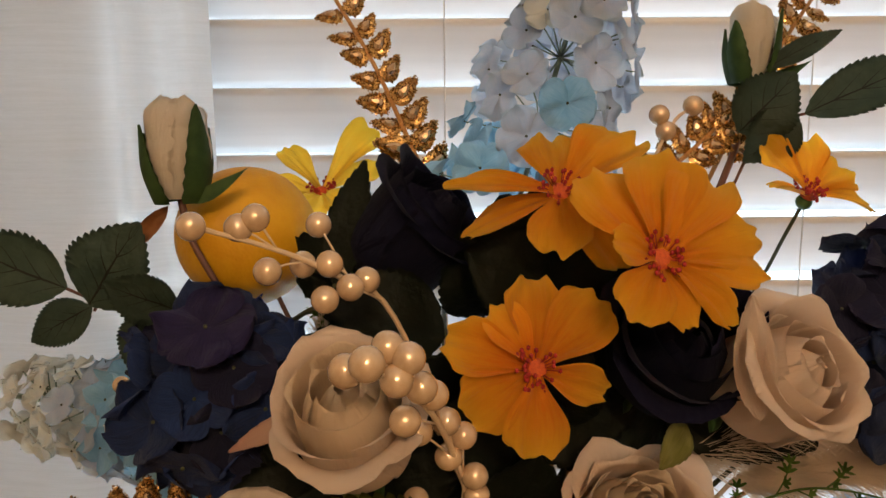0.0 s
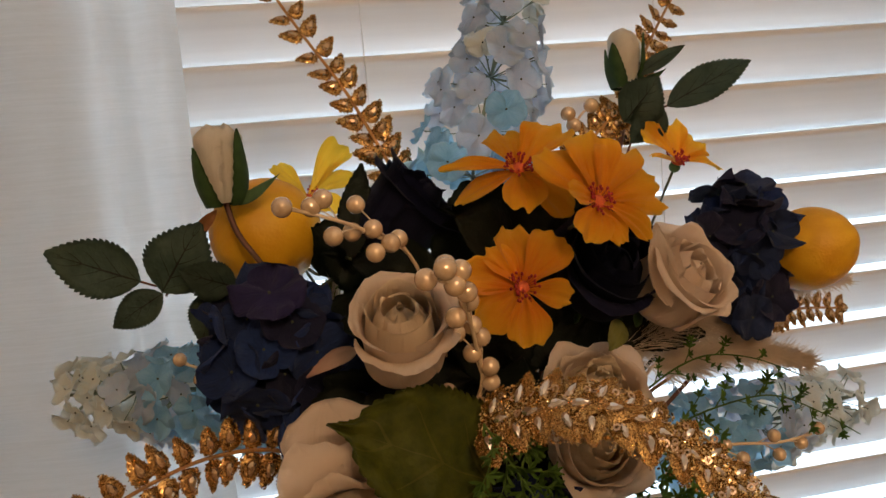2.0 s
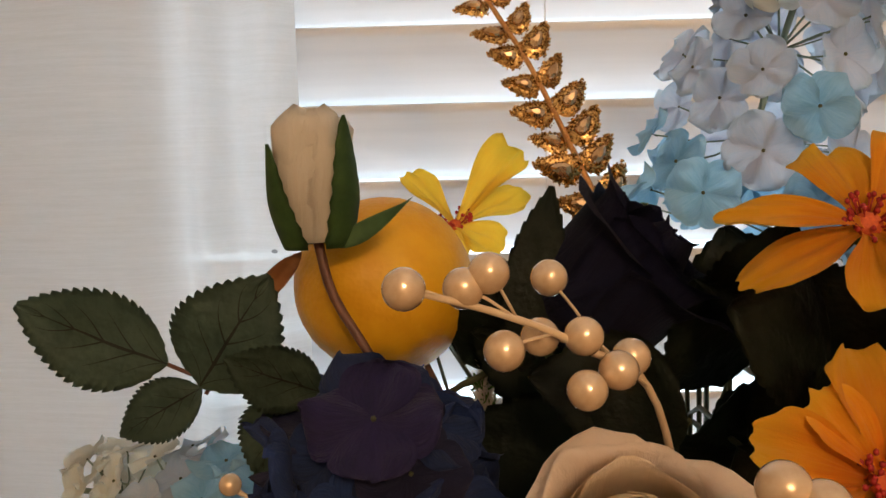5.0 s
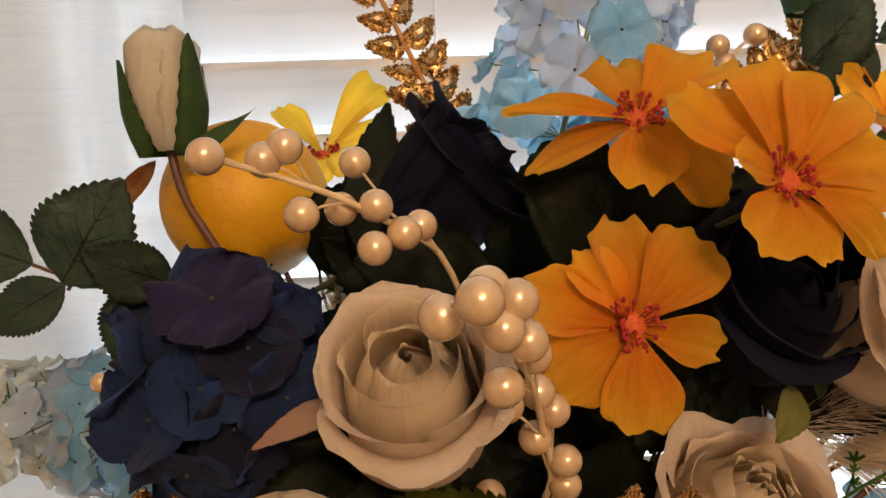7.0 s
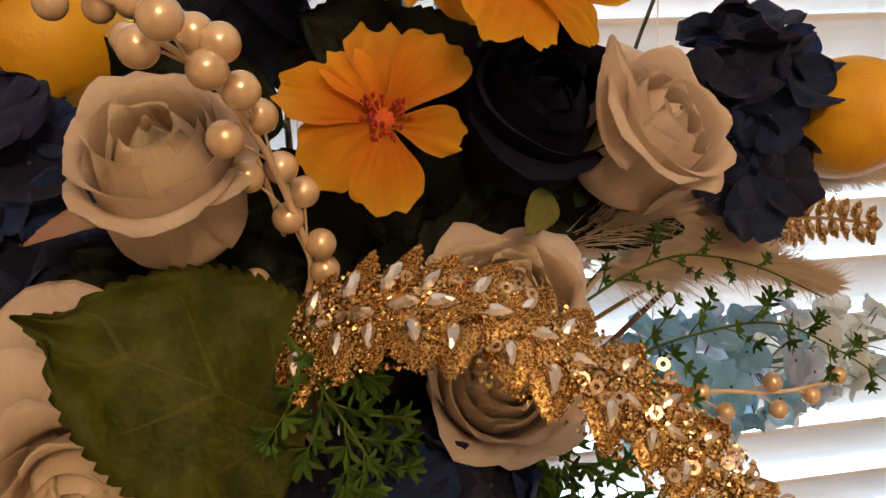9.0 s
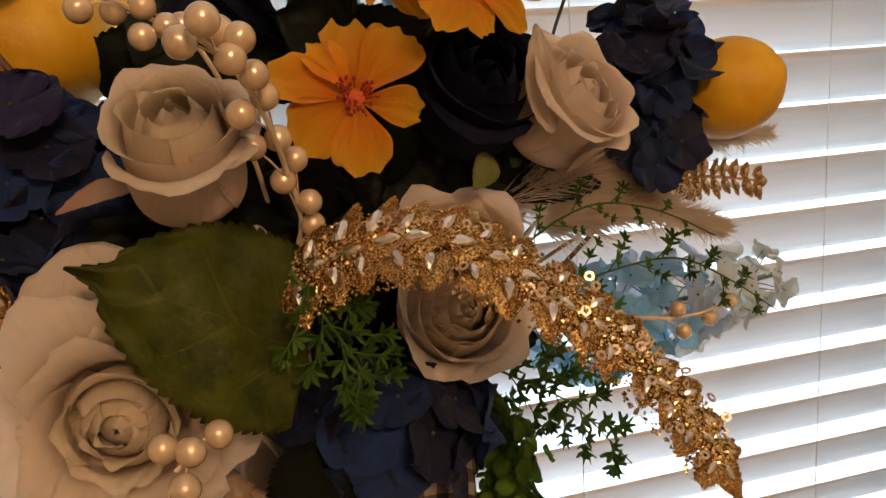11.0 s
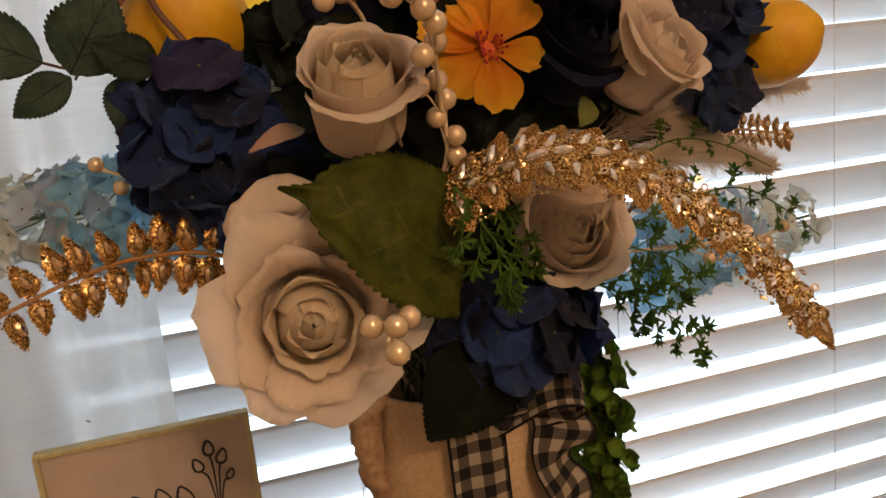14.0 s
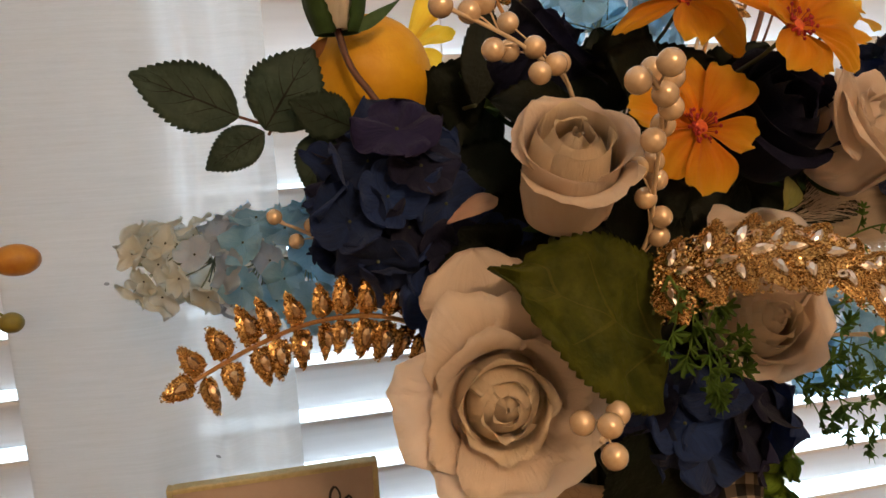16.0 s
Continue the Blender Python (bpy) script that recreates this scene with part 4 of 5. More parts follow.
leaf_spray("leaf_spray", (-0.115, 0.425, 1.16), "grey-green serrated rose leaves on a reddish twig",
           [((-0.193, 0.424, 1.171), (-0.248, 0.421, 1.197), 0.036, (0.05, -1, 0.15)), ((-0.180, 0.419, 1.163), (-0.150, 0.416, 1.206), 0.042, (0, -1, 0.1)),
            ((-0.180, 0.422, 1.162), (-0.214, 0.424, 1.143), 0.023, (0, -1, 0.25)), ((-0.132, 0.412, 1.162), (-0.166, 0.404, 1.178), 0.026, (-0.3, -1, 0.1)),
            ((-0.146, 0.42, 1.160), (-0.159, 0.416, 1.127), 0.026, (0, -1, 0))],
           [[(-0.193, 0.424, 1.171), (-0.178, 0.422, 1.166), (-0.145, 0.424, 1.162), (-0.105, 0.43, 1.12), (0.005, 0.43, 0.93)], [(-0.173, 0.421, 1.168), (-0.178, 0.420, 1.160)]], LEAF)
leaf_spray("leaf_spray", (0.167, 0.47, 1.25), "grey-green serrated rose leaves beside the high bud",
           [((0.207, 0.470, 1.258), (0.281, 0.470, 1.289), 0.028, (0.1, -1, 0.5)), ((0.167, 0.462, 1.248), (0.196, 0.458, 1.280), 0.036, (0, -1, 0.1)),
            ((0.199, 0.460, 1.258), (0.169, 0.456, 1.232), 0.028, (0, -1, 0.3)), ((0.188, 0.480, 1.284), (0.230, 0.480, 1.305), 0.012, (0, -1, 0.4))],
           [[(0.207, 0.470, 1.258), (0.182, 0.466, 1.248), (0.146, 0.455, 1.18), (0.025, 0.435, 0.93)]], LEAF)


def big_leaf(name, base, tip, width, normal, material, label, wave=0.05, teeth=22, wide=0.62, arch=0.06, tail=0.0):
    ob = thing(name, base, label, "leaf", "broad leaves")
    part("blade", leaf_sheet((0, 0, 0), local(ob, tip), width, normal, teeth, 0.05, arch, 0.06, wave, 14, wide, tail=tail), material, ob)
    stem_to_mouth(ob, Vector(base), (0.0, 1.0, -0.25), 0.0013)
    return ob


big_leaf("broad_leaf", (0.004, 0.310, 1.046), (-0.086, 0.304, 1.097), 0.086, (0.34, -1, 0.6), BIG_LEAF, "broad olive-green serrated leaf at the front of the bunch", 0.085, 22, tail=0.12)
big_leaf("broad_leaf", (0.026, 0.335, 0.985), (-0.018, 0.338, 0.935), 0.066, (0.0, -1, -0.2), SHADED_LEAF, "broad shaded dark-green leaf over the vase rim", 0.03)
# dark leaves behind the blooms, some added to close bright gaps
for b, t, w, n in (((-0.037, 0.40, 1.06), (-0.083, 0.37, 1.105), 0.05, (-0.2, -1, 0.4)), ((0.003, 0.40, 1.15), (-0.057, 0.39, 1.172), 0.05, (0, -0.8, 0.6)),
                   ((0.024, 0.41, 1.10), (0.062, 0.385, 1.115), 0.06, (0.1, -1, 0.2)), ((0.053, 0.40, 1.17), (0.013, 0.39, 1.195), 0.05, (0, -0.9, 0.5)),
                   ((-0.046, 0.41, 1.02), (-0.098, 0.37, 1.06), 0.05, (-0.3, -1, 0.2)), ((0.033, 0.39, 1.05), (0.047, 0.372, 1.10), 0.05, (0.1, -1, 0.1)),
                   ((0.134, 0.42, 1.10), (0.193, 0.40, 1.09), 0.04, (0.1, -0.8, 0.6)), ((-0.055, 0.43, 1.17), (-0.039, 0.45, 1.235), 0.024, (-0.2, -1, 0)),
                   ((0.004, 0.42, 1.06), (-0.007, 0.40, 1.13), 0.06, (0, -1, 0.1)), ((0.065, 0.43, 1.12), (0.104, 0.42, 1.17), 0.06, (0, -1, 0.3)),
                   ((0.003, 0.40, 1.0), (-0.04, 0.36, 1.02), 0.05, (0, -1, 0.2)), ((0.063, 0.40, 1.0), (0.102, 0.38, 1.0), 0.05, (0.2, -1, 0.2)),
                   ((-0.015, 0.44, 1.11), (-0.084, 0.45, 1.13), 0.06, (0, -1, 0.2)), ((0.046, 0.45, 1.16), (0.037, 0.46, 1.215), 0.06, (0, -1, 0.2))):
    big_leaf("filler_leaf", b, t, w, n, SHADED_LEAF, "dark green cloth filler leaf, near-black for the shade deep in the bunch", 0.04, 12, 0.75)

# more added fillers where the blind showed through; shade is in their colour
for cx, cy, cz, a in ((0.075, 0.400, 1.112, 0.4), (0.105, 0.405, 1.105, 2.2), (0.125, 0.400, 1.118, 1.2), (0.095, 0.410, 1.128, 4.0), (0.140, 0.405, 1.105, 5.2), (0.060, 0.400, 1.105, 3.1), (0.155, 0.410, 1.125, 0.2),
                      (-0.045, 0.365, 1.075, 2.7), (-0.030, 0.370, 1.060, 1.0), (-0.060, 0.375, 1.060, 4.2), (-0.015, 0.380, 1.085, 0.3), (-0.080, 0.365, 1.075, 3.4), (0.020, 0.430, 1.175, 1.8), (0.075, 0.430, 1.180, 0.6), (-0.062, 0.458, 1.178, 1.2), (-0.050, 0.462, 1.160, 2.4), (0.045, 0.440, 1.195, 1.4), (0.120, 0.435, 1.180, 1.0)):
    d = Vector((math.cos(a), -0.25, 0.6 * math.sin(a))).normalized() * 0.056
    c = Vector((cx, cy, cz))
    big_leaf("filler_leaf", c - d / 2, c + d / 2, 0.046, (0.15 * math.cos(a), -1, 0.3), SHADED_LEAF, "dark green cloth filler leaf, near-black for the shade deep in the bunch", 0.06, 12, 0.75)
# added leaves spiralled through the middle, near-black to imitate its deep shade
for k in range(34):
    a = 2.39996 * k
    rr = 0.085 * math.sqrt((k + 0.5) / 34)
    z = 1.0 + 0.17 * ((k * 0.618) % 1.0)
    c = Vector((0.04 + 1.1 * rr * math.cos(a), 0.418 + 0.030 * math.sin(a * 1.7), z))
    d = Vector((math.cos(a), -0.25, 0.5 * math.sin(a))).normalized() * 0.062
    big_leaf("filler_leaf", c - d / 2, c + d / 2, 0.052, (0.15 * math.cos(a), -1, 0.25), SHADED_LEAF, "dark green cloth filler leaf, near-black for the shade deep in the bunch", 0.05, 10, 0.75)

# ---- hydrangea heads ----


def floret_mesh(name, material, r, cup, seed, ragged=0.0):
    """Four rounded petals on a short tube."""
    rr = random.Random(seed)
    bm = bmesh.new()
    for k in range(4):
        a0, c, ph = math.pi / 2 * k + rr.uniform(-0.12, 0.12), cup * rr.uniform(0.5, 1.4), rr.uniform(0, 6)

        def f(u, v, a0=a0, c=c, ph=ph, k=k):
            s, v = 2 * u - 1, math.sin(v * math.pi / 2)
            w = r * 0.60 * max(0.0, 1 - (2 * v ** 1.5 - 1) ** 2) ** 0.42
            x = r * v * (1 - 0.06 * s * s * v) - 0.05 * r * math.exp(-30 * s * s) * v ** 6
            z = r * (c * v * v + 0.10 * math.sin(s * 3 + ph) * v - 0.10 * s * s * v + v * ragged * noise.noise((s * 1.6, v * 2.2, seed * 3.1 + k))) + 0.0010 * v * (k % 2)
            return Vector((x * math.cos(a0) - s * w * math.sin(a0), x * math.sin(a0) + s * w * math.cos(a0), z))
        sheet(bm, 8, 9, f)
    bmesh.ops.remove_doubles(bm, verts=bm.verts[:], dist=0.00002)
    return mesh_of(name, bm, material)


def eye_mesh(material, r):
    bm = bmesh.new()
    ball(bm, (0, 0, r * 0.4), r, 1)
    tube(bm, [Vector((0, 0, 0)), Vector((0, 0, -0.004))], r * 0.4, r * 0.3, 5)
    return mesh_of("eye", bm, material)


EYE_DARK = eye_mesh(STEM, 0.0011)


def head(name, loc, label, category, group, spots, meshes, stem_pts, core=None):
    """A flower head: florets at spots (place, facing, mesh number, scale), each a part with its eye, joined by stalks to the spine."""
    ob = thing(name, loc, label, category, group)
    for p, d, k, s in spots:
        m = basis(local(ob, p), d, rng.uniform(0, 90)) @ Matrix.Scale(s, 4)
        fl = part("floret", meshes[k], None, ob, m=m)
        part("eye", EYE_DARK, None, fl)
    if core:
        # added navy ball, no real part: stops window light showing between the florets
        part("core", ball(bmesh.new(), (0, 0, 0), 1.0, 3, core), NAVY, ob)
    spine = [local(ob, p) for p in curve_points(stem_pts, 16)]
    bm = bmesh.new()
    tube(bm, spine, 0.0016, 0.001)
    for p, d, k, s in spots:
        q = local(ob, p)
        near = min(spine, key=lambda a: (a - (q - Vector(d) * 0.02)).length)
        tube(bm, [near, near * 0.4 + q * 0.6 - Vector(d) * 0.006, q - Vector(d) * 0.001], 0.0006, 0.0005, 4)
    tagged(part("stalk", bm, STEM if core else PALE_STEM, ob, "thin green branching stalk"), kind="stuff")
    return ob


def ellipsoid_spots(c, size, n, nmesh, seed, squash=(1, 1, 1), scale=1.0, front=-0.55, bias=0.2):
    """Even places on an ellipsoid, leaving out the far side."""
    r = random.Random(seed)
    out = []
    g = math.pi * (3 - math.sqrt(5))
    for k in range(n):
        z = 1 - 2 * (k + 0.5) / n
        a = g * k
        d = Vector((math.sqrt(1 - z * z) * math.cos(a), math.sqrt(1 - z * z) * math.sin(a), z))
        if d.y > -front:
            continue
        j = r.uniform(0.82, 1.08)
        p = Vector(c) + Vector((d.x * size[0], d.y * size[1], d.z * size[2])) * j
        d = (d + Vector((0, -bias, 0.15)) + 0.45 * Vector((r.uniform(-1, 1), r.uniform(-1, 1), r.uniform(-1, 1)))).normalized()
        out.append((p, d, r.randrange(nmesh), scale * r.uniform(0.85, 1.15)))
    return out


navy = [floret_mesh("floret", NAVY_BLUE, 0.0215, 0.15, 3, 0.20), floret_mesh("floret", NAVY, 0.022, 0.35, 4, 0.24), floret_mesh("floret", NAVY_BLUE, 0.021, 0.50, 5, 0.20), floret_mesh("floret", PURPLE, 0.023, 0.05, 6, 0.30)]
sp = ellipsoid_spots((-0.114, 0.415, 1.116), (0.038, 0.034, 0.050), 38, 3, 21)
for extra in ((-0.082, 0.385, 1.088), (-0.072, 0.380, 1.070), (-0.095, 0.385, 1.062), (-0.078, 0.40, 1.105), (-0.060, 0.385, 1.088)):
    sp.append((Vector(extra), Vector((0.2, -0.9, 0.3)).normalized(), rng.randrange(3), 1.05))
sp.append((Vector((-0.111, 0.385, 1.160)), Vector((-0.05, -0.6, 0.75)), 3, 1.1))
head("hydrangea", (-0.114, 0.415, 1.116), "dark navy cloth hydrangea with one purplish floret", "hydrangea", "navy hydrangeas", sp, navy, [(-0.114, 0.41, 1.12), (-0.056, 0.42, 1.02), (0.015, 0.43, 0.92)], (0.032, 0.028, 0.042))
sp = ellipsoid_spots((0.240, 0.430, 1.143), (0.031, 0.032, 0.048), 32, 3, 22, scale=0.95)
for extra, kk in (((0.226, 0.392, 1.100), 0), ((0.205, 0.410, 1.160), 1), ((0.246, 0.398, 1.112), 1), ((0.215, 0.405, 1.112), 1)):
    sp.append((Vector(extra), Vector((0.1, -0.95, 0.1)).normalized(), kk, 0.85))
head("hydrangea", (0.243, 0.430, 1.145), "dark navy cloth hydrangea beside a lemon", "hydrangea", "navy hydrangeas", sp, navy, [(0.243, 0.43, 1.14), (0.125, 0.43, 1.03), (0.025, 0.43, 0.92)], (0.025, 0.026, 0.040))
sp = ellipsoid_spots((0.045, 0.350, 0.985), (0.046, 0.026, 0.028), 24, 2, 23)
head("hydrangea", (0.045, 0.350, 0.985), "dark navy cloth hydrangea drooping over the vase rim", "hydrangea", "navy hydrangeas", sp, navy, [(0.045, 0.36, 0.985), (0.033, 0.40, 0.96), (0.025, 0.43, 0.91)], (0.040, 0.020, 0.022))

blue = [floret_mesh("floret", SKY_BLUE, 0.020, 0.27, 31, 0.22), floret_mesh("floret", SKY_BLUE, 0.020, 0.07, 32, 0.22), floret_mesh("floret", LILAC, 0.020, 0.24, 33, 0.22), floret_mesh("floret", LILAC, 0.021, 0.07, 34, 0.22),
        floret_mesh("floret", PALE, 0.018, 0.32, 35, 0.22), floret_mesh("floret", PALE, 0.018, 0.12, 36, 0.22)]


def spike_spots(base, tip, r0, r1, n, seed, tints, scale=1.0):
    """Florets wound round a tapering spike, blue at its foot and pale at its tip."""
    r = random.Random(seed)
    b, t = Vector(base), Vector(tip)
    ax = (t - b).normalized()
    e1 = ax.orthogonal().normalized()
    e2 = ax.cross(e1)
    out = []
    for k in range(n):
        v = (k + 0.5) / n
        a = 2.39996 * k
        rad = (r0 + (r1 - r0) * v ** 1.4) * r.uniform(0.75, 1.1)
        d = math.cos(a) * e1 + math.sin(a) * e2
        p = b + (t - b) * (v * 0.96 + r.uniform(-0.03, 0.03)) + d * rad
        face = (d + ax * (0.15 + 0.7 * v * v) + 0.3 * Vector((r.uniform(-1, 1), r.uniform(-1, 1), r.uniform(-1, 1)))).normalized()
        vv = v + r.uniform(-0.15, 0.15)
        k2 = 0 if vv < tints[0] else (1 if vv < tints[1] else 2)
        out.append((p, face, 2 * k2 + r.randrange(2), scale * r.uniform(0.85, 1.15) * (1.05 - 0.2 * v)))
    return out


for base, tip, r0, r1, n, seed, tints in (((0.048, 0.490, 1.205), (0.112, 0.495, 1.415), 0.050, 0.014, 70, 41, (0.24, 0.66)),
                                          ((-0.125, 0.480, 1.070), (-0.285, 0.530, 1.076), 0.042, 0.020, 70, 42, (0.42, 0.62)),
                                          ((0.185, 0.440, 0.990), (0.405, 0.505, 0.985), 0.038, 0.020, 66, 43, (0.40, 0.60))):
    head("hydrangea_spike", base, "pale blue cloth hydrangea spike fading to cream at its tip", "hydrangea", "pale blue spikes", spike_spots(base, tip, r0, r1, n, seed, tints, 0.80), blue,
         [tip, base, (Vector(base) + MOUTH) / 2 + Vector((0, 0.02, 0.02)), MOUTH])

# ---- pearl sprays ----


def pearl_mesh(r):
    bm = bmesh.new()
    bmesh.ops.create_uvsphere(bm, u_segments=24, v_segments=14, radius=r)
    return mesh_of("pearl", bm, PEARL)


PEARL_BIG, PEARL_SMALL = pearl_mesh(0.0059), pearl_mesh(0.0050)


def pearl_spray(anchor, spine, pearls, label, mesh=None, r=0.0012):
    """Pearls on fine wires that leave a thicker twig."""
    ob = thing("pearl_spray", anchor, label, "pearl spray", "pearl sprays")
    line = [local(ob, p) for p in curve_points(spine, 30)]
    part("twig", tube(bmesh.new(), line, r * 0.8, r * 1.2, 8), TWINE, ob, "cream wrapped wire")
    for p in pearls:
        q = local(ob, p)
        i = min(range(len(line)), key=lambda k: (line[k] - q).length)
        root = line[min(i + 3, len(line) - 1)]
        if (root - q).length > 0.003:
            part("wire", tube(bmesh.new(), [root, root * 0.45 + q * 0.55 + Vector((0, -0.001, 0.001)), q], 0.0005, 0.0005, 5), TWINE, ob)
        part("pearl", mesh or PEARL_BIG, None, ob, m=Matrix.Translation(q))
    return ob


pearl_spray((-0.020, 0.35, 1.172), [(-0.097, 0.325, 1.216), (-0.07, 0.336, 1.206), (-0.047, 0.345, 1.194), (-0.02, 0.36, 1.17), (0.003, 0.40, 1.08), (0.015, 0.43, 0.92)],
            [(-0.097, 0.325, 1.216), (-0.081, 0.335, 1.214), (-0.074, 0.335, 1.218), (-0.053, 0.365, 1.211), (-0.070, 0.335, 1.196), (-0.058, 0.350, 1.196), (-0.046, 0.345, 1.197),
             (-0.037, 0.340, 1.188), (-0.031, 0.350, 1.189), (-0.047, 0.335, 1.184)], "spray of champagne pearls arching over a white rose")
pearl_spray((0.004, 0.36, 1.061), [(-0.029, 0.258, 1.181), (-0.016, 0.272, 1.170), (-0.004, 0.296, 1.150), (0.004, 0.318, 1.126), (0.010, 0.335, 1.10), (0.006, 0.352, 1.07), (0.013, 0.40, 1.0), (0.017, 0.43, 0.92)],
            [(-0.031, 0.262, 1.177), (-0.023, 0.250, 1.183), (-0.018, 0.275, 1.181), (-0.015, 0.270, 1.171), (-0.011, 0.272, 1.178), (-0.007, 0.280, 1.165), (-0.003, 0.295, 1.157), (-0.013, 0.285, 1.151),
             (-0.009, 0.310, 1.137), (0.002, 0.315, 1.139), (0.009, 0.325, 1.129), (0.003, 0.325, 1.120), (0.014, 0.330, 1.109), (0.015, 0.335, 1.098), (-0.011, 0.339, 1.094), (0.008, 0.338, 1.083), (-0.002, 0.345, 1.078)],
            "long spray of champagne pearls hanging before a white rose")
pearl_spray((-0.02, 0.31, 1.03), [(-0.052, 0.258, 1.026), (-0.040, 0.275, 1.03), (-0.015, 0.305, 1.034), (0.005, 0.36, 1.02), (0.017, 0.43, 0.92)],
            [(-0.056, 0.269, 1.031), (-0.046, 0.262, 1.031), (-0.049, 0.251, 1.022), (-0.036, 0.276, 1.030), (-0.002, 0.316, 1.034)], "short spray of champagne pearls over the large white rose")
pearl_spray((0.203, 0.39, 1.01), [(0.264, 0.382, 1.010), (0.238, 0.386, 1.006), (0.198, 0.392, 1.008), (0.124, 0.41, 1.0), (0.025, 0.43, 0.92)],
            [(0.257, 0.385, 1.003), (0.235, 0.385, 1.012), (0.239, 0.385, 0.997), (0.196, 0.385, 1.011), (0.271, 0.385, 1.012), (0.211, 0.387, 0.998)], "short spray of gold-toned pearls among the ferns", PEARL_SMALL)
pearl_spray((-0.124, 0.44, 1.08), [(-0.179, 0.450, 1.108), (-0.159, 0.448, 1.098), (-0.125, 0.435, 1.075), (-0.045, 0.43, 1.0), (0.005, 0.43, 0.92)],
            [(-0.179, 0.450, 1.110), (-0.167, 0.450, 1.094), (-0.127, 0.420, 1.069), (-0.157, 0.450, 1.103)], "short spray of gold-toned pearls beside the pale blue spike", PEARL_SMALL)
pearl_spray((0.137, 0.47, 1.24), [(0.144, 0.470, 1.263), (0.132, 0.470, 1.252), (0.117, 0.465, 1.22), (0.066, 0.45, 1.08), (0.025, 0.43, 0.92)],
            [(0.144, 0.470, 1.263), (0.125, 0.470, 1.258), (0.129, 0.470, 1.249)], "few champagne pearls below the high rosebud")

# ---- jewelled gold sprays ----


def gold_leaf_mesh(L, W, seed, beads=150, bead=0.00055):
    """A domed teardrop plate crusted with fine glitter beads and fringed at its rim."""
    r = random.Random(seed)
    bm = bmesh.new()

    def edge(a, s):
        return Vector((W / 2 * s * math.sin(a) * (1 + 0.45 * math.cos(a)), L / 2 - L / 2 * s * math.cos(a), 0.0022 * (1 - s * s)))
    n = 22
    rings = [[bm.verts.new(edge(2 * math.pi * k / n, q)) for k in range(n)] for q in (1.0, 0.7, 0.35)]
    for p, q in zip(rings, rings[1:]):
        for k in range(n):
            bm.faces.new((p[k], p[(k + 1) % n], q[(k + 1) % n], q[k]))
    bm.faces.new(rings[-1])
    octa = ((1, 0, 0), (0, 1, 0), (-1, 0, 0), (0, -1, 0), (0, 0, 1), (0, 0, -1))
    for k in range(beads):
        s = 1.0 + r.uniform(-0.05, 0.12) if k % 3 == 0 else math.sqrt(r.uniform(0.12, 1.0))
        p = edge(r.uniform(0, 6.283), s) + Vector((0, 0, r.uniform(0, 0.0006)))
        h = bead * r.uniform(0.6, 1.5)
        turn = Matrix.Rotation(r.uniform(0, 6.28), 3, Vector((r.uniform(-1, 1), r.uniform(-1, 1), r.uniform(-1, 1))))
        vs = [bm.verts.new(p + turn @ Vector(o) * h) for o in octa]
        for i in range(4):
            bm.faces.new((vs[i], vs[(i + 1) % 4], vs[4]))
            bm.faces.new((vs[(i + 1) % 4], vs[i], vs[5]))
    return mesh_of("gold_leaf", bm, GOLD, False)


def gem_mesh(L, W, H, material):
    """Faceted teardrop stone."""
    bm = bmesh.new()
    n = 10

    def ring(s, z):
        return [bm.verts.new((W / 2 * s * math.sin(2 * math.pi * k / n) * (1 + 0.4 * math.cos(2 * math.pi * k / n)), -L / 2 * s * math.cos(2 * math.pi * k / n), z)) for k in range(n)]
    a, b, c = ring(1.0, 0), ring(0.86, H * 0.55), ring(0.42, H)
    for p, q in ((a, b), (b, c)):
        for k in range(n):
            bm.faces.new((p[k], p[(k + 1) % n], q[(k + 1) % n], q[k]))
    bm.faces.new(c)
    bm.faces.new(a[::-1])
    return mesh_of("gem", bm, material, False)


GL_BIG = [gold_leaf_mesh(0.023, 0.0140, k, 190, 0.00075) for k in (1, 2, 3)]
GL_WIDE = [gold_leaf_mesh(0.030, 0.0215, k, 560, 0.00050) for k in (4, 5, 6)]
GEM_A = gem_mesh(0.0118, 0.0068, 0.0032, AMBER_GEM)
GEM_C = gem_mesh(0.0150, 0.0070, 0.0038, CLEAR_GEM)


def ring_mesh(r, w, material):
    bm = bmesh.new()
    n = 10
    for z0, z1, a, b in ((0, 0.0003, r, r), (0.0003, 0.0003, r, r - w), (0.0003, 0, r - w, r - w), (0, 0, r - w, r)):
        va = [bm.verts.new((a * math.cos(2 * math.pi * k / n), a * math.sin(2 * math.pi * k / n), z0)) for k in range(n)]
        vb = [bm.verts.new((b * math.cos(2 * math.pi * k / n), b * math.sin(2 * math.pi * k / n), z1)) for k in range(n)]
        for k in range(n):
            bm.faces.new((va[k], va[(k + 1) % n], vb[(k + 1) % n], vb[k]))
    return mesh_of("sequin", bm, material, False)


SEQ = ring_mesh(0.0022, 0.0012, SEQUIN)


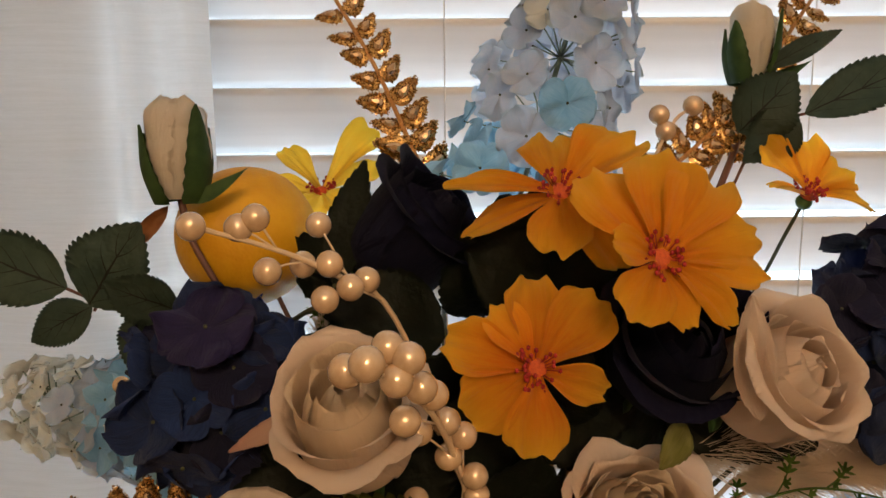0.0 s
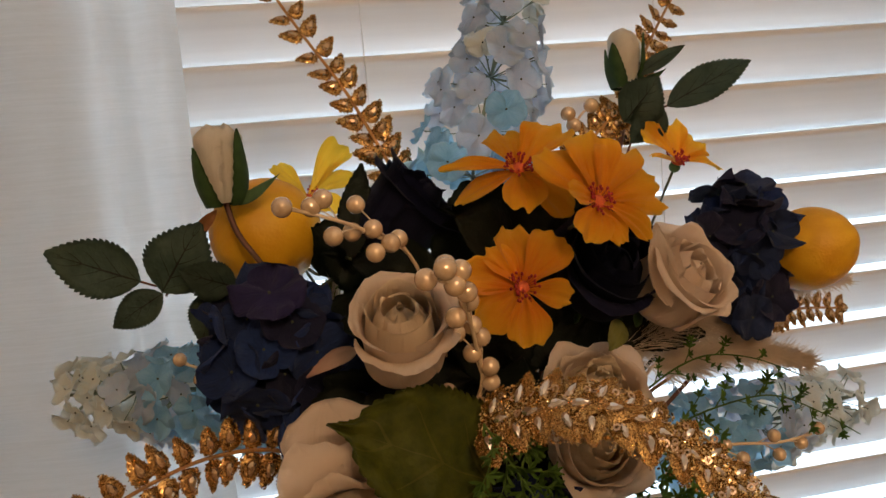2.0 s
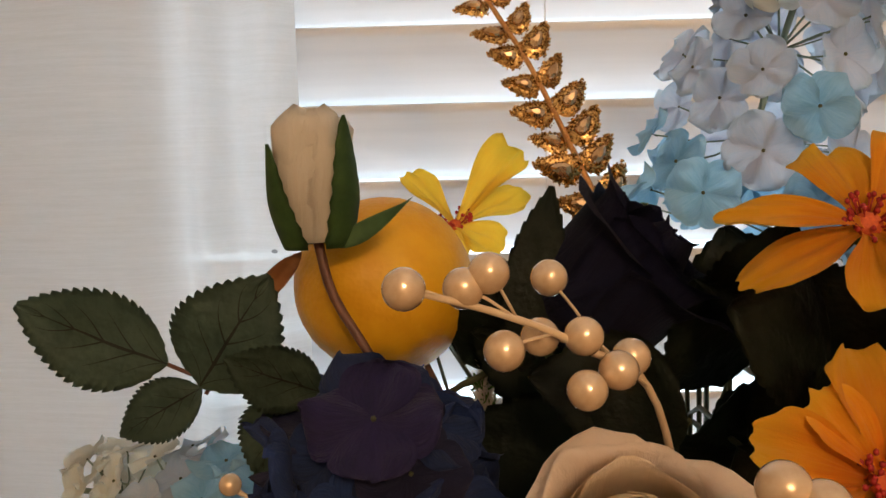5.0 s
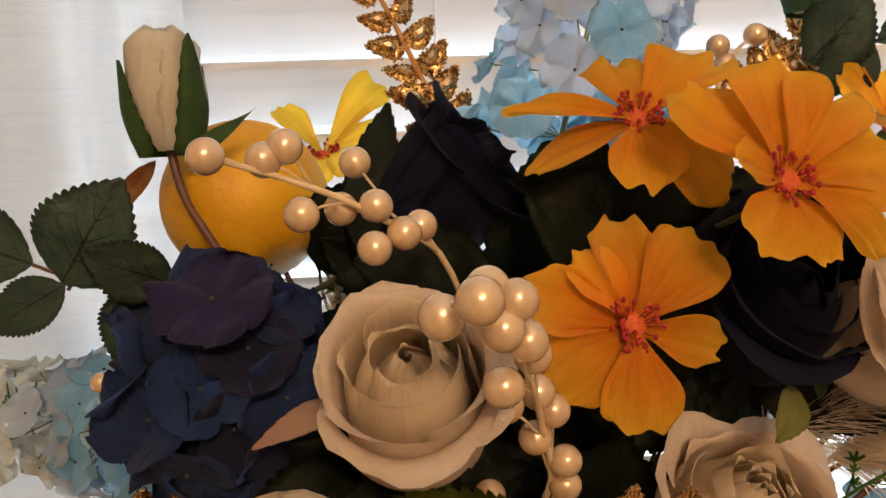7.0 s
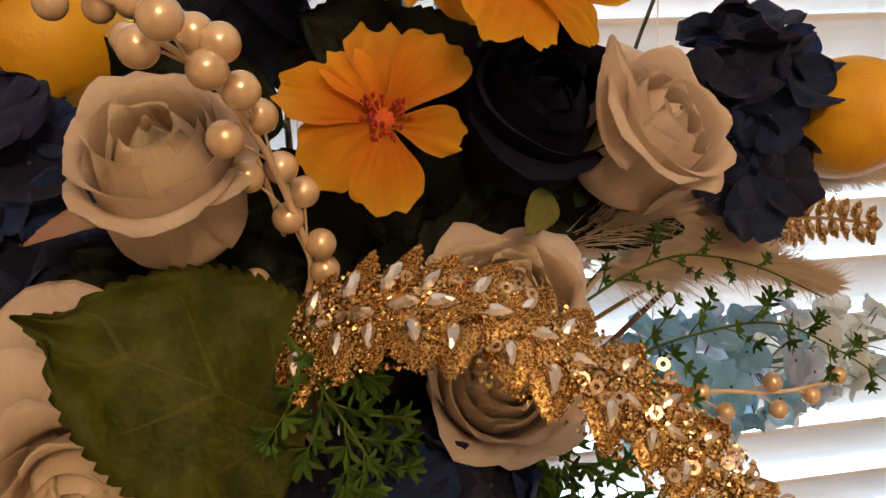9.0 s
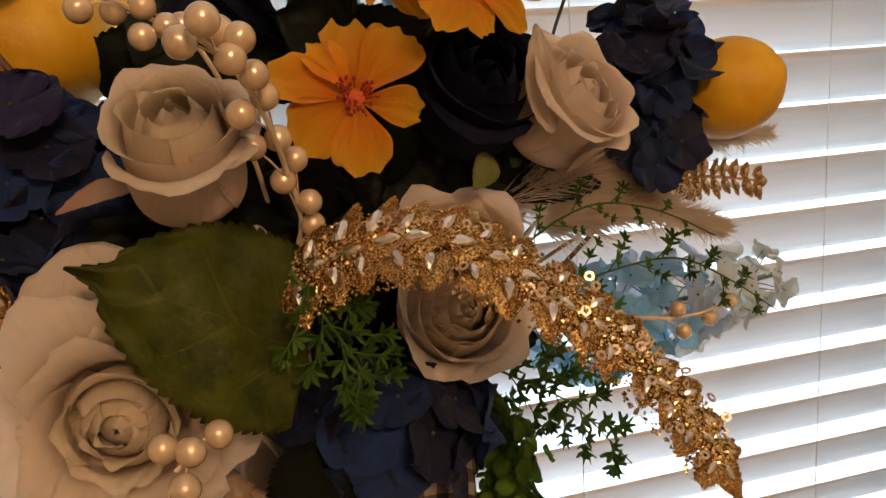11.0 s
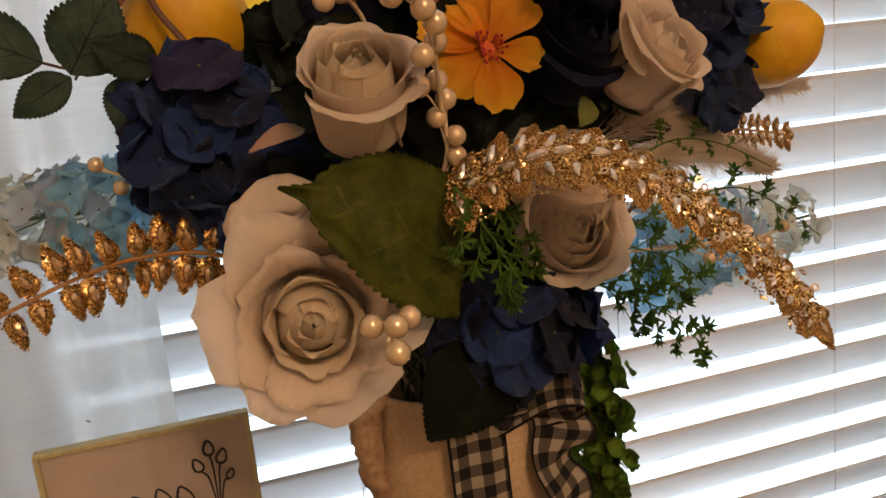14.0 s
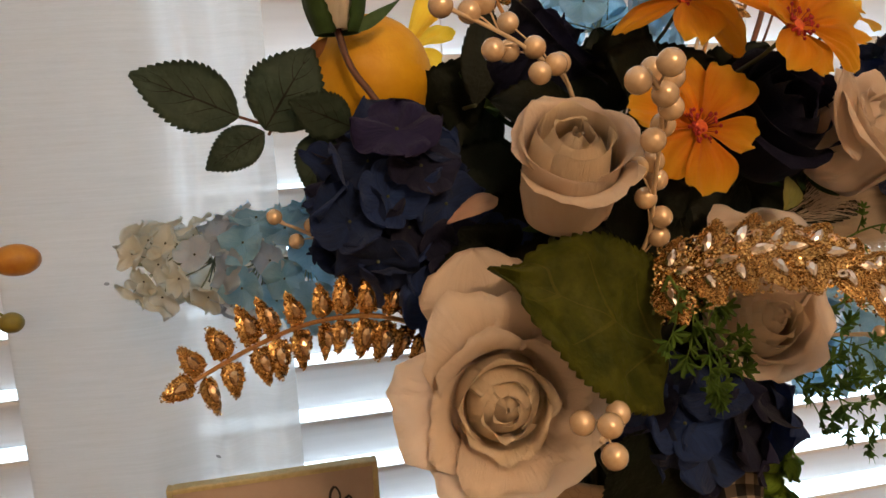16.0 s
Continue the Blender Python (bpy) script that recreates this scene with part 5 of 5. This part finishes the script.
def gold_spray(pts, label, face, count, meshes, gem, root, scale=1.0, spread=62.0, taper=0.3, fan=2, seed=1, sequins=0, stem_r=0.0016, material=None, end=True):
    """Paired jewelled leaves along an arching glitter stem; face is the side the stones look to."""
    r = random.Random(seed)
    ob = thing("gold_spray", pts[0], label, "decorative spray", "gold sprays")
    line = [local(ob, p) for p in curve_points(pts, 60)]
    part("stem", tube(bmesh.new(), line, stem_r, stem_r * 0.7, 8), GOLD_STEM, ob)
    part("root_wire", tube(bmesh.new(), curve_points([line[0], (line[0] + local(ob, root)) / 2 + Vector((0, 0.0, 0.01)), local(ob, root)], 8), 0.0014), GOLD_STEM, ob)
    face = Vector(face).normalized()
    for k in range(count):
        v = 0.03 + 0.94 * k / max(count - 1, 1)
        i = min(int(v * 60), 59)
        p, d = line[i], (line[i + 1] - line[i]).normalized()
        n = (face - d * face.dot(d)).normalized()
        x = d.cross(n)
        for side in range(fan):
            if fan == 2:
                ang = radians(spread) * (1 if side else -1)
            else:
                ang = radians(spread) * (2 * side / (fan - 1) - 1)
            ang += r.uniform(-0.16, 0.16)
            y = d * math.cos(ang) + x * math.sin(ang)
            nn = (n + 0.35 * Vector((r.uniform(-1, 1), r.uniform(-1, 1), r.uniform(-1, 1)))).normalized()
            s = scale * (1 - taper * v) * r.uniform(0.9, 1.1)
            z = (nn - y * nn.dot(y)).normalized()
            m = Matrix((y.cross(z), y, z)).transposed().to_4x4()
            m.translation = p + y * 0.0015 + n * (0.0006 * side + 0.0015 * (fan > 2))
            lf = part("gold_leaf", meshes[r.randrange(len(meshes))], None, ob, m=m @ Matrix.Scale(s, 4))
            L = 0.0115 if meshes is not GL_WIDE else 0.0145
            part("gem", gem, None, lf, m=pose(0, L * 0.92, 0.0024))
    if end:
        d = (line[-1] - line[-3]).normalized()
        n = (face - d * face.dot(d)).normalized()
        m = Matrix((d.cross(n), d, n)).transposed().to_4x4()
        m.translation = line[-1]
        lf = part("gold_leaf", meshes[0], None, ob, m=m @ Matrix.Scale(scale * (1 - taper), 4))
        part("gem", gem, None, lf, m=pose(0, 0.0106, 0.0024))
    for k in range(sequins):
        i = r.randrange(4, 58)
        d = (line[i + 1] - line[i]).normalized()
        n = (face - d * face.dot(d)).normalized()
        x = d.cross(n)
        q = line[i] + x * r.uniform(-0.016, 0.016) + n * r.uniform(0.003, 0.006)
        part("sequin", SEQ, None, ob, m=basis(q, n + 0.6 * Vector((r.uniform(-1, 1), r.uniform(-1, 1), r.uniform(-1, 1)))))
    return ob


gold_spray([(0.002, 0.500, 1.200), (-0.020, 0.512, 1.25), (-0.040, 0.523, 1.293), (-0.068, 0.537, 1.34), (-0.102, 0.552, 1.40)], "upright copper-gold beaded leaf spray with stones", (0.1, -1, 0.1), 13, GL_BIG, GEM_A, (0.01, 0.43, 0.95), 1.0, 58, 0.35, 2, 3)
gold_spray([(0.172, 0.500, 1.235), (0.200, 0.525, 1.272), (0.230, 0.550, 1.310), (0.264, 0.580, 1.345), (0.318, 0.62, 1.40)], "upright copper-gold beaded leaf spray with stones", (0.0, -1, 0.1), 12, GL_BIG, GEM_A, (0.03, 0.44, 0.95), 0.95, 55, 0.2, 2, 4)
gold_spray([(-0.092, 0.405, 1.040), (-0.125, 0.397, 1.055), (-0.160, 0.383, 1.060), (-0.192, 0.362, 1.057), (-0.224, 0.338, 1.049)], "gold beaded leaf spray with amber teardrop stones, reaching sideways", (0.0, -1, 0.12), 11, GL_BIG, GEM_A, (0.0, 0.43, 0.95), 1.0, 80, 0.25, 2, 5)
dense = gold_spray([(0.004, 0.312, 1.078), (0.030, 0.287, 1.092), (0.056, 0.268, 1.094), (0.088, 0.256, 1.078), (0.116, 0.246, 1.054), (0.136, 0.230, 1.028), (0.147, 0.216, 1.006)], "dense arching gold glitter spray set with clear stones and sequins", (0.25, -0.75, 0.62), 14, GL_WIDE, GEM_C,
                   (0.012, 0.42, 0.95), 0.84, 70, 0.46, 3, 6, 70, 0.0022)


def glitter_dust(ob, pts, face, n, seed, wide):
    """Loose metallic flakes over the spray, too small to pick apart."""
    r = random.Random(seed)
    line = [local(ob, p) for p in curve_points(pts, 60)]
    bm = bmesh.new()
    face = Vector(face).normalized()
    for k in range(n):
        i = r.randrange(0, 60)
        d = (line[i + 1] - line[i]).normalized()
        q = (face - d * face.dot(d)).normalized()
        s = max(-1.0, min(1.0, r.gauss(0, 0.5)))
        c = line[i] + d.cross(q) * s * wide * (1.0 - 0.35 * i / 60) + q * (0.0035 - 0.004 * s * s + r.uniform(-0.001, 0.0015)) + d * r.uniform(-0.002, 0.002)
        m = basis(c, q + 0.9 * Vector((r.uniform(-1, 1), r.uniform(-1, 1), r.uniform(-1, 1))), r.uniform(0, 90))
        h = r.uniform(0.0004, 0.0010)
        lo = [bm.verts.new(m @ Vector(p)) for p in ((-h, -h, 0), (h, -h, 0), (h, h, 0), (-h, h, 0))]
        top = bm.verts.new(m @ Vector((0, 0, h)))
        for a, b in zip(lo, lo[1:] + lo[:1]):
            bm.faces.new((a, b, top))
    tagged(part("glitter", bm, GLITTER, ob, "fine gold glitter", False), kind="stuff")


glitter_dust(dense, [(0.004, 0.312, 1.078), (0.030, 0.287, 1.092), (0.056, 0.268, 1.094), (0.088, 0.256, 1.078), (0.116, 0.246, 1.054), (0.136, 0.230, 1.028), (0.147, 0.216, 1.006)], (0.25, -0.75, 0.62), 4600, 9, 0.022)
gold_spray([(0.268, 0.470, 1.072), (0.310, 0.495, 1.073), (0.360, 0.525, 1.066), (0.415, 0.550, 1.055)], "small bronze beaded leaf spray at the side of the bunch", (0.0, -1, 0.2), 11, GL_BIG, GEM_A, (0.03, 0.44, 0.95), 0.95, 50, 0.25, 2, 7)
gold_spray([(0.120, 0.458, 1.22), (0.140, 0.468, 1.235), (0.158, 0.473, 1.25)], "short bronze beaded spray under the high leaves", (0.0, -1, 0.3), 5, GL_BIG, GEM_A, (0.03, 0.44, 0.95), 0.8, 60, 0.1, 2, 8)

# ---- dry plume grass ----


def plume(base, tip, width, n, seed, label):
    r = random.Random(seed)
    ob = thing("pampas_plume", base, label, "dry grass", "pampas plumes")
    line = [local(ob, p) for p in curve_points([base, (Vector(base) + Vector(tip)) / 2 + Vector((0, 0, 0.012)), tip], 30)]
    part("stalk", tube(bmesh.new(), line, 0.0012, 0.0004, 5), PLUME, ob)
    bm = bmesh.new()
    for k in range(n):
        v = r.random() ** 0.8
        i = min(int(v * 30), 29)
        p, d = line[i], (line[i + 1] - line[i]).normalized()
        o = Vector((r.gauss(0, 1), r.gauss(0, 1), r.gauss(0, 1))).normalized()
        L = width * (0.30 + 0.75 * r.random() ** 1.5) * (1.05 - 0.6 * v)
        q = p + (d * r.uniform(0.8, 1.8) + o * 0.8).normalized() * L
        w = (q - p).cross(Vector((0, 1, 0.3))).normalized() * 0.00036
        mid = (p + q) / 2 + d * 0.002 - Vector((0, 0, 0.0012))
        a, b, c, e = bm.verts.new(p - w), bm.verts.new(p + w), bm.verts.new(mid - w), bm.verts.new(mid + w)
        bm.faces.new((a, b, e, c))
        bm.faces.new((c, e, bm.verts.new(q)))
    part("plume", bm, PLUME, ob, "feathery beige seed hairs")
    part("root", tube(bmesh.new(), curve_points([line[0], (line[0] + local(ob, MOUTH)) / 2, local(ob, MOUTH)], 6), 0.0012), PLUME, ob)
    return ob


plume((0.155, 0.412, 1.085), (0.350, 0.455, 1.106), 0.036, 5200, 1, "feathery beige pampas plume")
plume((0.150, 0.400, 1.072), (0.295, 0.430, 1.050), 0.042, 7500, 2, "feathery beige pampas plume")
plume((0.120, 0.402, 1.085), (0.235, 0.422, 1.088), 0.046, 7500, 3, "feathery beige pampas plume")
plume((-0.070, 0.46, 1.09), (-0.065, 0.470, 1.165), 0.022, 900, 4, "feathery beige pampas plume")

# ---- ferns ----


def frond_leaf_mesh(seed, r):
    """A small lobed leaflet, like maidenhair."""
    rr = random.Random(seed)
    bm = bmesh.new()
    n = 15
    rim = []
    for k in range(n):
        a = math.pi * (0.12 + 0.76 * k / (n - 1))
        q = r * (1.0 if k % 4 in (1, 2) else 0.62) * rr.uniform(0.85, 1.1)
        rim.append(bm.verts.new((q * math.cos(a), q * math.sin(a), 0.12 * r * math.sin(k * 1.7))))
    c = bm.verts.new((0, 0, 0))
    for a, b in zip(rim, rim[1:]):
        bm.faces.new((c, a, b))
    bmesh.ops.solidify(bm, geom=bm.faces[:], thickness=0.0003)
    return mesh_of("leaflet", bm, FERN, False)


LEAFLETS = [frond_leaf_mesh(k, 0.0074) for k in (1, 2, 3)]


def fern(pts, label, root, branches=9, length=0.028, seed=1, face=(0, -1, 0.3), per=5, scale=1.0):
    r = random.Random(seed)
    ob = thing("fern_frond", pts[0], label, "fern", "fern fronds")
    line = [local(ob, p) for p in curve_points(pts, 40)]
    bm = tube(bmesh.new(), line, 0.0008, 0.0004, 5)
    tube(bm, curve_points([line[0], (line[0] + local(ob, root)) / 2, local(ob, root)], 6), 0.0008, 0.0008, 5)
    face = Vector(face).normalized()
    for k in range(branches):
        v = 0.08 + 0.9 * k / branches
        i = min(int(v * 40), 39)
        p, d = line[i], (line[i + 1] - line[i]).normalized()
        x = d.cross(face).normalized() * (1 if k % 2 else -1)
        L = length * (1.1 - 0.75 * v) * r.uniform(0.8, 1.2)
        q = p + (d * 0.75 + x * 0.75 + 0.2 * Vector((r.uniform(-1, 1), r.uniform(-1, 1), r.uniform(-1, 1)))).normalized() * L
        br = curve_points([p, (p + q) / 2 + d * L * 0.08, q], 6)
        tube(bm, br, 0.00045, 0.0003, 4)
        for j in range(per):
            s = (j + 1) / per
            a = br[min(round(s * 6), 6)]
            y = ((q - p).normalized() + x * (0.9 if j % 2 else -0.9) * (s < 0.99) + 0.3 * Vector((r.uniform(-1, 1), r.uniform(-1, 1), r.uniform(-1, 1)))).normalized()
            n = (face + 0.5 * Vector((r.uniform(-1, 1), r.uniform(-1, 1), r.uniform(-1, 1)))).normalized()
            n = (n - y * n.dot(y)).normalized()
            m = Matrix((y.cross(n), y, n)).transposed().to_4x4()
            m.translation = a
            part("leaflet", LEAFLETS[r.randrange(3)], None, ob, m=m @ Matrix.Scale(scale * r.uniform(0.75, 1.2), 4))
    tagged(part("stalk", bm, FERN, ob), kind="stuff")
    return ob


fern([(0.126, 0.362, 1.068), (0.150, 0.360, 1.082), (0.175, 0.360, 1.087), (0.211, 0.365, 1.078), (0.252, 0.372, 1.058)], "arching green maidenhair fern frond", (0.034, 0.42, 0.95), 8, 0.016, 1, per=3, scale=0.65)
fern([(0.142, 0.370, 1.035), (0.182, 0.372, 1.045), (0.227, 0.374, 1.047), (0.272, 0.385, 1.025), (0.318, 0.400, 0.995)], "arching green maidenhair fern frond", (0.034, 0.42, 0.95), 10, 0.026, 2, per=3, scale=0.85)
fern([(0.106, 0.362, 1.004), (0.125, 0.352, 0.994), (0.145, 0.342, 0.982), (0.168, 0.322, 0.953)], "green maidenhair fern frond hanging out over the blind", (0.034, 0.42, 0.93), 10, 0.034, 3)
fern([(0.000, 0.296, 1.086), (0.010, 0.292, 1.068), (0.022, 0.290, 1.046), (0.030, 0.290, 1.028)], "green maidenhair fern frond beside the broad leaf", (0.016, 0.42, 0.95), 10, 0.030, 4)
fern([(0.122, 0.372, 1.030), (0.141, 0.365, 1.02), (0.165, 0.36, 1.01), (0.185, 0.355, 0.99)], "green maidenhair fern frond behind the gold spray", (0.034, 0.42, 0.95), 7, 0.03, 5, per=4)
fern([(-0.068, 0.46, 1.10), (-0.065, 0.462, 1.13), (-0.059, 0.465, 1.165)], "small green fern frond deep in the bunch", (0.005, 0.43, 0.95), 7, 0.018, 6, scale=0.7)

# ---- trailing greenery ----


def ivy_leaf_mesh(seed, r):
    rr = random.Random(seed)

    def f(u, v):
        s = 2 * u - 1
        w = r * 0.62 * math.sin(math.pi * (0.06 + 0.88 * v)) ** 0.6
        return Vector((s * w, r * 1.25 * v, r * (0.25 * s * s - 0.2 * v * v + 0.1 * rr.uniform(-1, 1))))
    return mesh_of("small_leaf", sheet(bmesh.new(), 4, 4, f, 0.0004), IVY)


IVIES = [ivy_leaf_mesh(k, 0.0115) for k in (1, 2, 3)]


def trailing(pts, n, seed, label, wide=0.012):
    r = random.Random(seed)
    ob = thing("trailing_greenery", pts[0], label, "greenery", "trailing strands")
    line = [local(ob, p) for p in curve_points(pts, 40)]
    part("vine", tube(bmesh.new(), line, 0.0009, 0.0006, 5), BROWN, ob, "thin dark vine")
    for k in range(n):
        i = r.randrange(3, 41)
        a = r.uniform(0, 6.283)
        o = Vector((math.cos(a), math.sin(a), r.uniform(-0.5, 0.4)))
        p = line[i] + o * r.uniform(0, wide)
        m = basis(p, (o + Vector((0, -0.5, 0.6))).normalized(), r.uniform(0, 360))
        part("small_leaf", IVIES[r.randrange(3)], None, ob, m=m @ Matrix.Scale(r.uniform(0.7, 1.25), 4))
    return ob


trailing([(0.054, 0.42, 0.945), (0.099, 0.412, 0.965), (0.112, 0.400, 0.955), (0.116, 0.398, 0.90), (0.120, 0.400, 0.84), (0.124, 0.404, 0.77)], 230, 1, "bright green boxwood strand trailing down beside the vase", 0.024)
trailing([(0.055, 0.43, 0.945), (0.105, 0.425, 0.955), (0.132, 0.412, 0.92), (0.130, 0.412, 0.87), (0.134, 0.416, 0.80)], 190, 2, "bright green boxwood strand trailing down beside the vase", 0.022)

# ---- orchid stem at the side ----


def orchid():
    ob = thing("orchid_stem", (-0.52, 0.50, TABLE), "orchid stem with two unopened ochre and green buds", "orchid", kind="")
    bm = bmesh.new()
    tube(bm, [local(ob, p) for p in curve_points([(-0.52, 0.50, TABLE), (-0.491, 0.50, 1.0), (-0.451, 0.50, 1.16), (-0.391, 0.50, 1.17), (-0.368, 0.50, 1.10)], 24)], 0.0022, 0.0014)
    tube(bm, [local(ob, p) for p in curve_points([(-0.381, 0.50, 1.13), (-0.379, 0.50, 1.08), (-0.352, 0.50, 1.055)], 8)], 0.0012, 0.001)
    part("stalk", bm, ORCHID_GREEN, ob)
    for p, r, s, mt in (((-0.340, 0.50, 1.090), 0.0105, (1.45, 1.0, 0.98), ORCHID), ((-0.348, 0.50, 1.050), 0.0068, (1.15, 1, 1), ORCHID_GREEN), ((-0.371, 0.50, 1.140), 0.016, (0.7, 0.5, 1.2), PALE)):
        part("bud", ball(bmesh.new(), local(ob, p), r, 3, s), mt, ob)


orchid()
